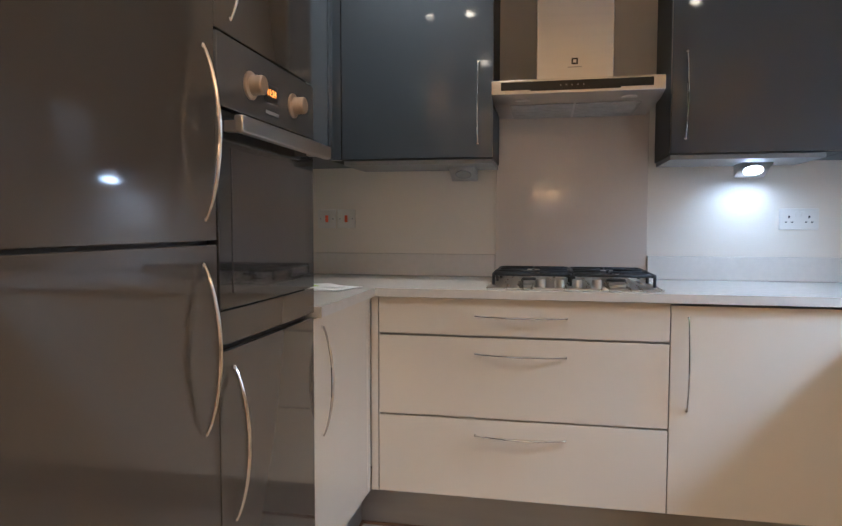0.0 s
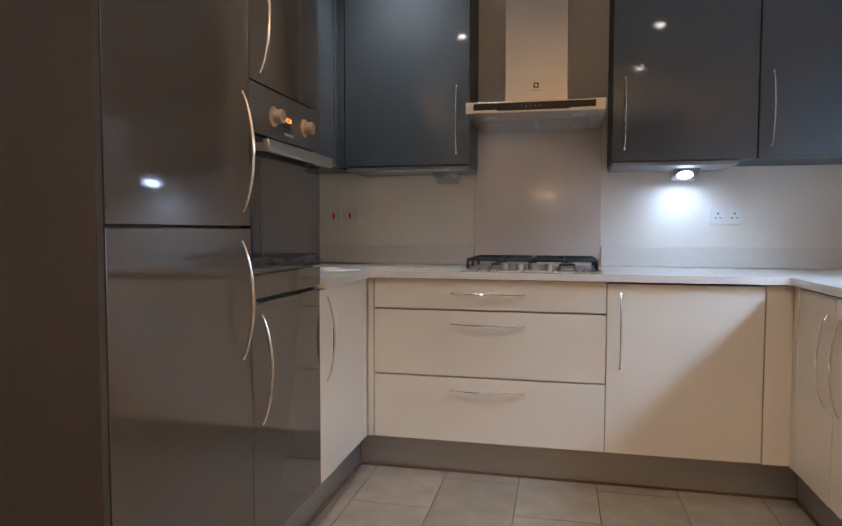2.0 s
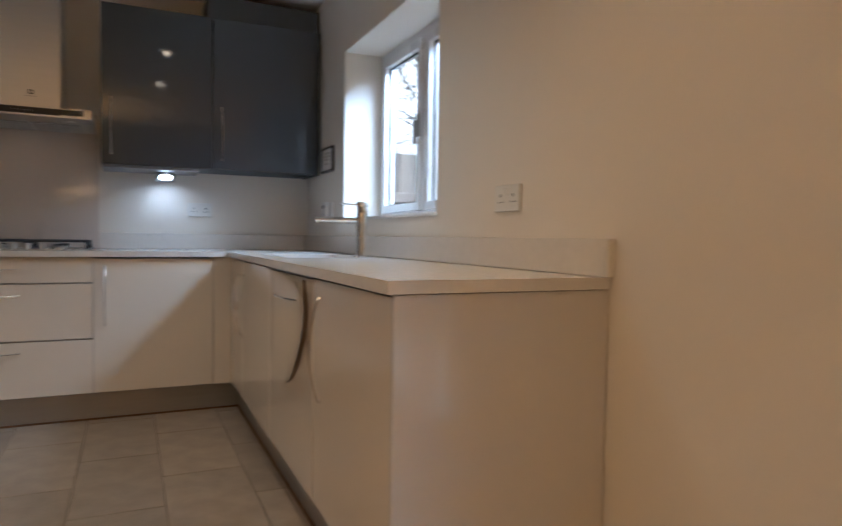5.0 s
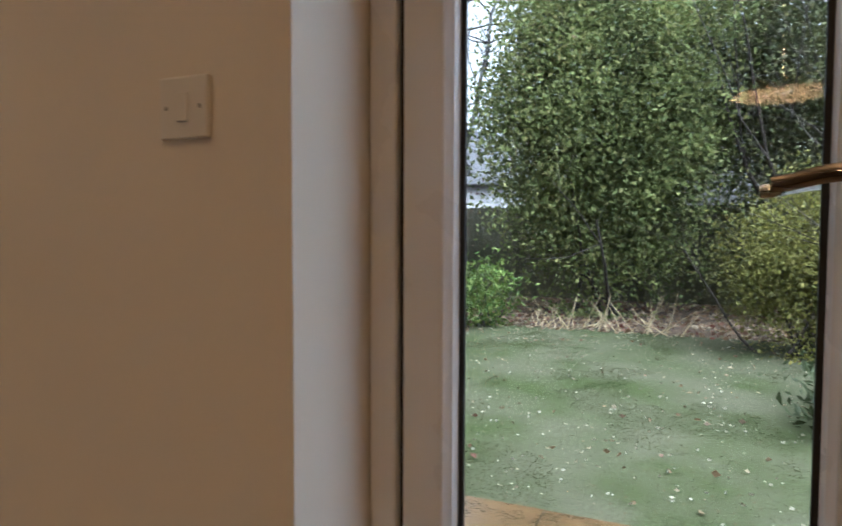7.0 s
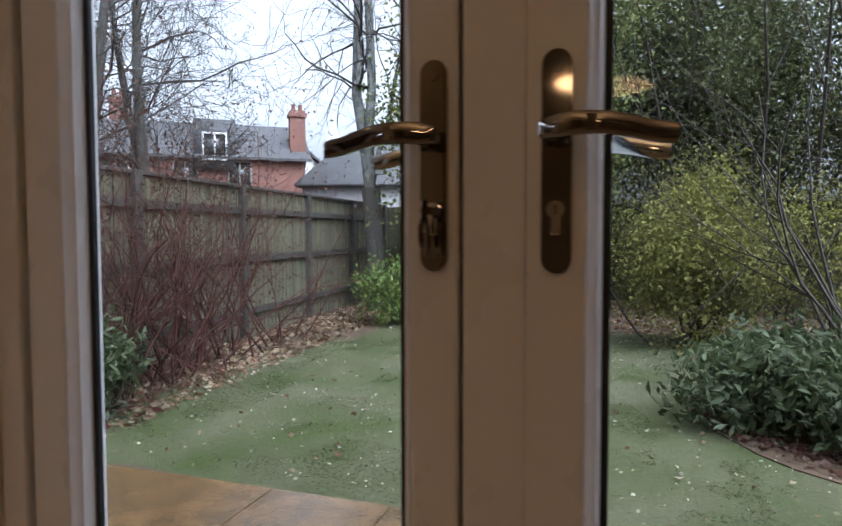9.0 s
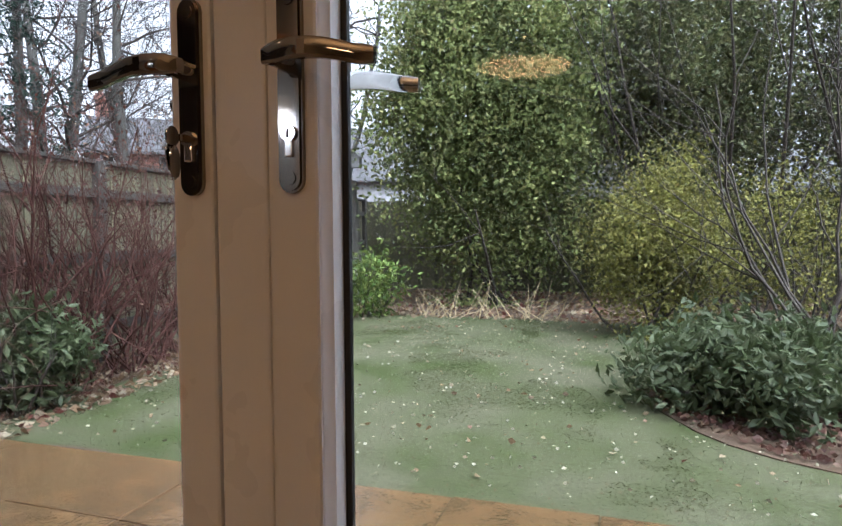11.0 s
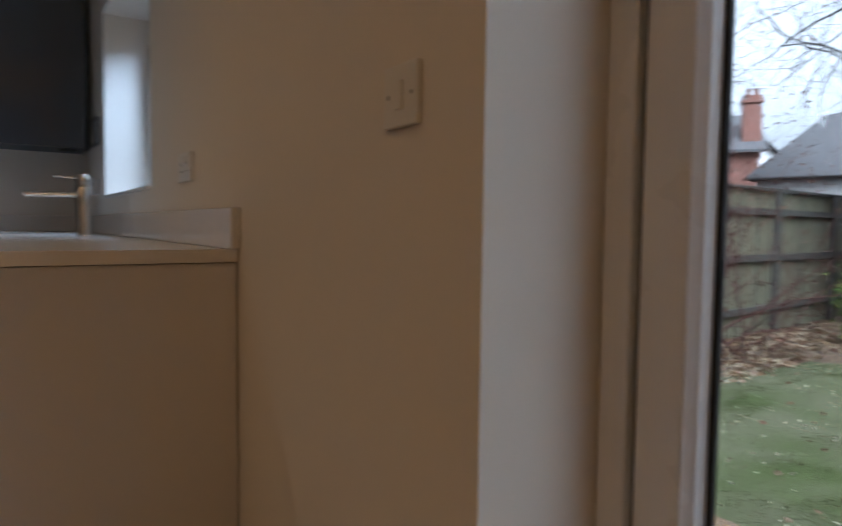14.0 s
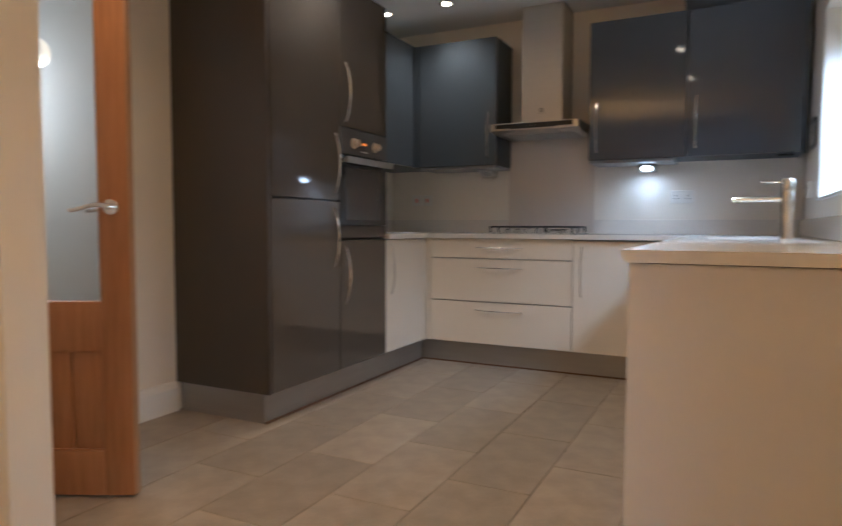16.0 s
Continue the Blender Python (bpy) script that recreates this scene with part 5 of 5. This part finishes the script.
# fences
fence = thing("fence", (8.0, FENCE(8.0), G), "weathered grey-green close-board timber fence", "fence")
me_board = mesh_of("board", boxed(-0.056, 0.056, -0.008, 0.008, -0.05, 1.76, bev=0.003), M_FENCE)
me_post = mesh_of("post", boxed(-0.05, 0.05, -0.05, 0.05, -0.1, 1.80, bev=0.006), M_RAIL)
fa = math.degrees(math.atan(0.08))
L0, L1 = 4.56, 14.0
nb = int((L1 - L0) / 0.105)
for k in range(nb):
    x = L0 + 0.105 * (k + 0.5)
    shared("board", me_board, fence, pose(x, FENCE(x) + 0.003 * math.sin(k * 2.3), G + 0.008 * math.sin(k * 1.3), 0, 0.4 * math.sin(k * 1.7), fa + 5.0))
for k in range(1, 7):
    x = 2.70 + 1.84 * k
    shared("post", me_post, fence, pose(x, FENCE(x) - 0.03, G, 0, 0, fa))
    if k < 6:
        xm = x + 0.92
        for z, h in ((0.30, 0.04), (0.93, 0.045), (1.50, 0.04)):
            shared("rail", mesh_of("rail", boxed(-0.87, 0.87, -0.045, -0.012, z - h, z + h, bev=0.004), M_RAIL), fence, pose(xm, FENCE(xm) - 0.01, G, 0, 0, fa))
        shared("cap_rail", mesh_of("cap_rail", boxed(-0.92, 0.92, -0.05, 0.04, 1.762, 1.80, bev=0.006), M_RAIL), fence, pose(xm, FENCE(xm), G, 0, 0, fa))
me_board_side = mesh_of("board", boxed(-0.056, 0.056, -0.008, 0.008, -0.05, 1.76, bev=0.003), M_FENCE_BROWN)
side = thing("fence", (3.6, 1.12, G), "weathered timber fence close to the kitchen window", "fence")
for k in range(20):
    shared("board", me_board_side, side, pose(2.66 + 0.105 * k, 1.12 + 0.003 * math.sin(k * 2.3), 1.77 - 1.76 + 0.005 * math.sin(k * 1.3), 0, 0, 4))
for k in range(17):
    shared("board", me_board_side, side, pose(4.66, 1.06 - 0.105 * k, 0.0, 0, 0, 94))
for k in range(2):
    shared("post", me_post, side, pose(2.72 + 1.9 * k, 1.07, 0.0, 0, 0, 0))
for z in (0.45, 1.36):
    shared("rail", mesh_of("rail", boxed(-0.95, 0.95, -0.045, -0.012, z - 0.045, z + 0.045, bev=0.004), M_FENCE_BROWN), side, pose(3.67, 1.12, 0.0, 0, 0, 0))
shared("gravel_board", mesh_of("gravel_board", boxed(-1.0, 1.0, -0.012, 0.012, G - 0.05, 0.02), M_FENCE_BROWN), side, pose(3.66, 1.14, 0, 0, 0, 0))
fence = thing("fence", (14.0, -6.0, G), "weathered timber fence behind the hedge", "fence")
for k in range(110):
    shared("board", me_board, fence, pose(14.0, 0.0 - 0.112 * k, G, 0, 0, 90))
shared("rail", mesh_of("rail", boxed(-6.2, 6.2, -0.04, -0.012, 0.9, 0.98), M_FENCE), fence, pose(13.97, -6.1, G, 0, 0, -90))

# trees and shrubs
M_BIRCH = mat("flecked_grey_bark", (0.17, 0.165, 0.15), 0.85, var=0.25, scale=16, fine=60, bump=0.6, stretch=(1, 1, 0.6), second=(0.030, 0.028, 0.024), amount=0.3)


def forked_tree(at, lab):
    """A garden tree whose short trunk forks into two tall flecked stems and a thin third one."""
    t = thing("tree", (*at, G), lab, "tree", "garden trees")
    base = np.array((*at, G - 0.1))
    fork = base + np.array((0.0, 0.13, 2.05))
    hang("trunk", limb_mesh("trunk", [([base, base + (fork - base) * 0.06, base + (fork - base) * 0.5, fork], [0.21, 0.165, 0.145, 0.15])], M_BARK, 12), t)
    stems, crown = [], []
    for end, r in (((0.15, 0.42, 7.6), 0.095), ((0.10, 0.02, 7.9), 0.085), ((0.30, -0.95, 4.6), 0.042)):
        pts = [fork - np.array((0, 0, 0.12))]
        for i in range(1, 11):
            k = i / 10
            wig = rng.normal(size=3) * 0.035
            pts.append(fork + np.array(end) * (math.sqrt(k) if r < 0.05 else k ** 0.8, math.sqrt(k) if r > 0.05 else k, k) + wig)
        rad = [r * (1 - 0.62 * i / 10) for i in range(11)]
        stems.append((pts, rad))
        for i in range(2, 11):
            for _ in range(int(rng.integers(2, 4))):
                e = rng.normal(size=3)
                e[2] = abs(e[2]) * 0.5 + 0.25
                branches(pts[i], e / np.linalg.norm(e), rng.uniform(0.9, 2.4), max(0.014, rad[i] * 0.3), 2, 6, 0.2, (3, 5), 0.4, 0.0, crown)
    hang("stems", limb_mesh("stems", stems, M_BIRCH, 10), t, "two pale flecked stems above the fork")
    hang("limbs", limb_mesh("limbs", crown, M_TWIG, 5), t)
    tips = np.array([p[-1] for p, _ in crown])
    hang("leaves", quads("leaves", tips[rng.integers(0, len(tips), 200)] + rng.normal(size=(200, 3)) * 0.1, 0.035, L_DRY), t, "a few last brown leaves")
    return t


forked_tree((11.2, -0.95), "bare forked tree with a birdbox on its trunk")
for at, st, h, r, lv in (((13.6, 5.6), 1, 8.5, 0.16, 420), ((12.6, 6.9), 2, 8.5, 0.17, 260), ((17.0, 8.5), 1, 9.0, 0.16, 200)):
    bare_tree(at, st, h, r, "tall bare tree beyond the garden fence", lv, 5 if lv > 400 else 4)
bare_tree((7.4, 6.2), 2, 6.5, 0.11, "bare tree close behind the fence seen from the window", 60, 4)
bare_tree((5.3, 4.2), 2, 5.5, 0.09, "slim bare tree close behind the fence", 40, 4)
bb = thing("birdbox", (11.22, -0.98, G + 2.05), "small white wooden birdbox fixed to a tree trunk", "birdbox")
bm = bmesh.new()
prism(bm, [(-1.05, 1.86), (-0.91, 1.86), (-0.91, 2.02), (-0.98, 2.10), (-1.05, 2.02)], "x", 11.16, 11.27)
part("box", bm, M_RENDER, bb)
bm = bmesh.new()
for s in (-1, 1):
    prism(bm, [(-0.98, 2.105), (-0.98 + s * 0.09, 2.01), (-0.98 + s * 0.09, 2.022), (-0.98, 2.118)], "x", 11.13, 11.28)
part("roof", bm, M_RENDER, bb)
part("entry_hole", rod(bmesh.new(), (11.157, -0.98, 1.99), (11.161, -0.98, 1.99), 0.018, seg=14), M_BLACK, bb)
shrub("hedge", (11.7, -3.1), (1.4, 2.0, 3.2), 560, 210, 0.040, 0.27, L_HEDGE, "large dense evergreen hedge at the end of the lawn", 4, shell=0.35, stem_len=0.4)
shrub("hedge", (12.4, -5.9), (1.5, 2.2, 3.4), 380, 200, 0.036, 0.27, L_OLIVE, "tall loose yellow-green evergreen behind the lawn", 14, shell=0.3)
shrub("hedge", (12.2, -9.0), (1.6, 2.4, 3.3), 520, 100, 0.036, 0.28, L_OLIVE, "tall loose evergreen at the garden's edge", 14, shell=0.3)
shrub("golden_shrub", (9.1, -5.45), (0.70, 0.85, 0.95), 300, 60, 0.024, 0.17, L_GOLD, "golden yellow-green arching shrub beside the lawn", 14, shell=0.3)
shrub("golden_shrub", (9.6, -6.8), (0.9, 0.9, 1.0), 90, 45, 0.024, 0.18, L_GOLD, "sparse golden shrub with bare stems", 16, shell=0.3)
shrub("laurel", (6.4, -5.9), (0.80, 0.85, 0.27), 330, 26, 0.044, 0.09, L_LAUREL, "low glossy green laurel bush in the flower bed", 14, slim=0.4, shell=0.4)
shrub("laurel", (6.9, -7.3), (0.8, 0.8, 0.32), 240, 24, 0.044, 0.09, L_LAUREL, "low glossy green laurel bush beside the first", 10, slim=0.4, shell=0.4)
shrub("laurel", (4.95, -1.45), (0.38, 0.33, 0.36), 120, 20, 0.042, 0.06, L_LAUREL, "small glossy green bush against the fence", 8, slim=0.4)
shrub("lime_shrub", (9.75, -1.75), (0.52, 0.55, 0.45), 75, 24, 0.042, 0.12, L_LIME, "bright lime-green low shrub under the tree", 8, slim=0.4)
for x in (5.1, 5.8, 6.5, 7.2, 8.0):
    t = thing("red_shrub", (x, FENCE(x) - 0.5, G), "tangle of bare reddish twigs against the fence", "shrub", "bare shrubs")
    limbs = []
    for k in range(44 if x < 6 else 22 if x < 7 else 9):
        e = rng.normal(size=3)
        e[1] *= 0.5
        e[2] = abs(e[2]) + 1.1
        e /= np.linalg.norm(e)
        branches((x + rng.normal() * 0.25, FENCE(x) - 0.5 + rng.normal() * 0.12, G - 0.02), e, rng.uniform(1.1, 2.3), 0.0125, 2, 6, 0.2, (3, 5), 0.3, 0.02, limbs)
    limbs = [c for c in limbs if min(p[0] for p in c[0]) > 3.0 and max(p[1] for p in c[0]) < FENCE(x) + 0.5 and min(p[1] for p in c[0]) > FENCE(x) - 1.35]
    hang("stems", limb_mesh("stems", limbs, M_REDTWIG, 4), t)
    tips = np.array([p[-1] for p, _ in limbs])
    hang("leaves", quads("leaves", tips[rng.integers(0, len(tips), 900)] + rng.normal(size=(900, 3)) * 0.08, 0.018, L_RED), t)
t = thing("bare_shrub", (7.6, -6.6, G), "bare branching shrub behind the laurel", "shrub", "bare shrubs")
limbs = []
for k in range(11):
    e = rng.normal(size=3) * 0.5
    e[2] = 1.2
    e /= np.linalg.norm(e)
    branches((7.6 + rng.normal() * 0.1, -6.6 + rng.normal() * 0.1, G), e, 2.6, 0.020, 4, 7, 0.15, (2, 4), 0.3, 0.05, limbs)
hang("stems", limb_mesh("stems", limbs, M_TWIG, 5), t)
t = thing("dead_stems", (9.95, -3.3, G), "tuft of pale dead flower stems at the hedge's foot", "plant")
limbs = []
for k in range(46):
    y = rng.uniform(-4.3, -2.4)
    e = np.array((rng.normal() * 0.4, rng.normal() * 0.6, 0.9))
    branches((9.95 + rng.normal() * 0.08, y, G), e / np.linalg.norm(e), rng.uniform(0.25, 0.6), 0.006, 0, 4, 0.1, (0, 0), 0.4, -0.05, limbs)
hang("stems", limb_mesh("stems", limbs, mat("straw_stem", (0.42, 0.33, 0.18), 0.8, var=0.15), 4), t)
t = thing("spruce", (10.9, 5.7, G), "dark spruce beyond the fence", "tree", "garden trees")
hang("trunk", limb_mesh("trunk", [([np.array((10.9, 5.7, G)), np.array((10.9, 5.7, 9.5))], [0.14, 0.03])], M_BARK, 8), t)
pp = []
for k in range(420):
    z = rng.uniform(0.5, 9.3)
    r = 1.7 * (1 - z / 9.8)
    a = rng.uniform(0, math.tau)
    s = rng.random(22)[:, None]
    pp.append(np.array((10.9, 5.7, z)) + np.concatenate([np.cos(a) * r * s, np.sin(a) * r * s, -0.35 * r * s], 1) + rng.normal(size=(22, 3)) * 0.05)
hang("needles", quads("needles", np.concatenate(pp), 0.06, L_SPRUCE, slim=0.3), t)

# far houses
def house(at, turn, w, d, h, ridge, lab, chimneys, wall, hip=0.0):
    """A gabled house: walls, pitched roof, chimneys and windows; its long side along local x."""
    t = thing("house", (*at, G), lab, "house", "far houses")
    m = Matrix.Translation((*at, G)) @ pose(0, 0, 0, 0, 0, turn)
    def put(name, bm, material, parent, label=""):
        bmesh.ops.transform(bm, matrix=m, verts=bm.verts)
        return part(name, bm, material, parent, label)
    gable = [(d / 2, h), (-d / 2, h)] if hip else [(d / 2, h), (0, ridge - 0.1), (-d / 2, h)]
    put("wall", prism(bmesh.new(), [(-d / 2, 0), (d / 2, 0)] + gable, "x", -w / 2, w / 2), wall, t)
    bm = bmesh.new()
    if hip:
        a, b = w / 2 + 0.3, d / 2 + 0.35
        eave = [bm.verts.new((x, y, z)) for z in (h - 0.12, h) for x, y in ((-a, -b), (a, -b), (a, b), (-a, b))]
        r0, r1 = bm.verts.new((-a + hip, 0, ridge)), bm.verts.new((a - hip, 0, ridge))
        bm.faces.new(eave[3::-1])
        for k in range(4):
            bm.faces.new((eave[k], eave[(k + 1) % 4], eave[4 + (k + 1) % 4], eave[4 + k]))
        for f in ((eave[4], eave[5], r1, r0), (eave[5], eave[6], r1), (eave[6], eave[7], r0, r1), (eave[7], eave[4], r0)):
            bm.faces.new(f)
    for s in (() if hip else (-1, 1)):
        prism(bm, [(0, ridge), (s * (d / 2 + 0.35), h - 0.25), (s * (d / 2 + 0.35), h - 0.12), (0, ridge + 0.15)], "x", -w / 2 - 0.3, w / 2 + 0.3)
    roof = put("roof", bm, M_ROOF, t)
    for cx, cy, ch in chimneys:
        bm = boxed(cx - 0.4, cx + 0.4, cy - 0.35, cy + 0.35, h - 0.5, ch)
        box(bm, cx - 0.47, cx + 0.47, cy - 0.42, cy + 0.42, ch - 0.35, ch - 0.15)
        for k in (-0.18, 0.18):
            rod(bm, (cx + k, cy, ch), (cx + k, cy, ch + 0.35), 0.11, seg=10)
        put("chimney", bm, M_BRICK, roof)
    for k in range(int(w // 2.6)):
        for z in (1.0, 3.6):
            x = -w / 2 + 1.3 + k * 2.6
            if z + 1.4 < h:
                wd = put("window", ring_xz(x, z, -d / 2), M_RENDER, t)
                put("pane", boxed(x - 0.5, x + 0.5, -d / 2 - 0.03, -d / 2 - 0.01, z, z + 1.2), M_DARKGLASS, wd)
    return t


def ring_xz(x, z, y):
    bm = bmesh.new()
    for a in ((x - 0.6, x - 0.5, z - 0.1, z + 1.3), (x + 0.5, x + 0.6, z - 0.1, z + 1.3), (x - 0.5, x + 0.5, z - 0.1, z), (x - 0.5, x + 0.5, z + 1.2, z + 1.3), (x - 0.04, x + 0.04, z, z + 1.2)):
        box(bm, a[0], a[1], y - 0.08, y - 0.005, a[2], a[3])
    return bm


HOUSE_AT, HOUSE_TURN = (31.0, 17.4), -52.5
house(HOUSE_AT, HOUSE_TURN, 9.8, 6.0, 5.2, 7.05, "red brick house with slate roof and chimneys beyond the garden", ((-4.35, 0.3, 8.4), (4.6, -2.3, 7.7)), M_BRICK)
hs = [o for o in bpy.data.objects if o.name == "house"][0]
hm = Matrix.Translation((*HOUSE_AT, G)) @ pose(0, 0, 0, 0, 0, HOUSE_TURN)
for name, bm, material in (("dormer", boxed(-0.6, 1.4, -3.25, -1.0, 4.4, 6.9), M_ROOF), ("dormer_window", ring_xz(0.4, 4.95, -3.26), M_FRAME), ("dormer_pane", boxed(-0.1, 0.9, -3.29, -3.255, 4.95, 6.15), M_DARKGLASS)):
    bmesh.ops.transform(bm, matrix=hm, verts=bm.verts)
    part(name, bm, material, hs)
house((36.9, 14.6), 37, 3.4, 3.6, 4.2, 5.9, "small pale rendered gabled house beside the brick house", (), M_FRAME)
house((32.0, 7.0), -75, 7.6, 6.0, 3.5, 6.3, "grey hipped-roof house behind the bare tree", (), M_RENDER, 2.2)
house((38.0, -6.0), 40, 9.0, 7.0, 5.0, 8.0, "pale gabled house behind the trees", (), M_RENDER)
bm = bmesh.new()
for k in range(60):
    a = radians(-70 + 140 * k / 59)
    box(bm, 80 * math.cos(a) - 3, 80 * math.cos(a) + 3, 80 * math.sin(a) - 3, 80 * math.sin(a) + 3, G - 0.1, 2.5 + 2.5 * abs(noise.noise((k * 0.7, 0, 0))))
solid("backdrop", bm, L_OLIVE, "far hazy line of trees", "far trees", "structure")

# ---- floor tiles ----
floor = thing("floor", (0.8, -3.0, 0.0), "grey-beige stone-effect tile floor laid in staggered rows", "floor", "", "structure")
me_tile = mesh_of("tile", boxed(-0.1595, 0.1595, -0.3045, 0.3045, -0.004, 0.0, bev=0.0012, seg=1), M_TILE)
for i in range(-9, 10):
    x = -0.477 + 0.322 * i + 0.0
    for k in range(13):
        y = -0.02 - 0.612 * k - (0.306 if i % 2 else 0.0)
        if y < BACK + 0.3 or (i < 0 and y > -3.9):
            continue
        shared("tile", me_tile, floor, pose(x, y, 0.0, 0, 0, 180 * ((i + k) % 2)))
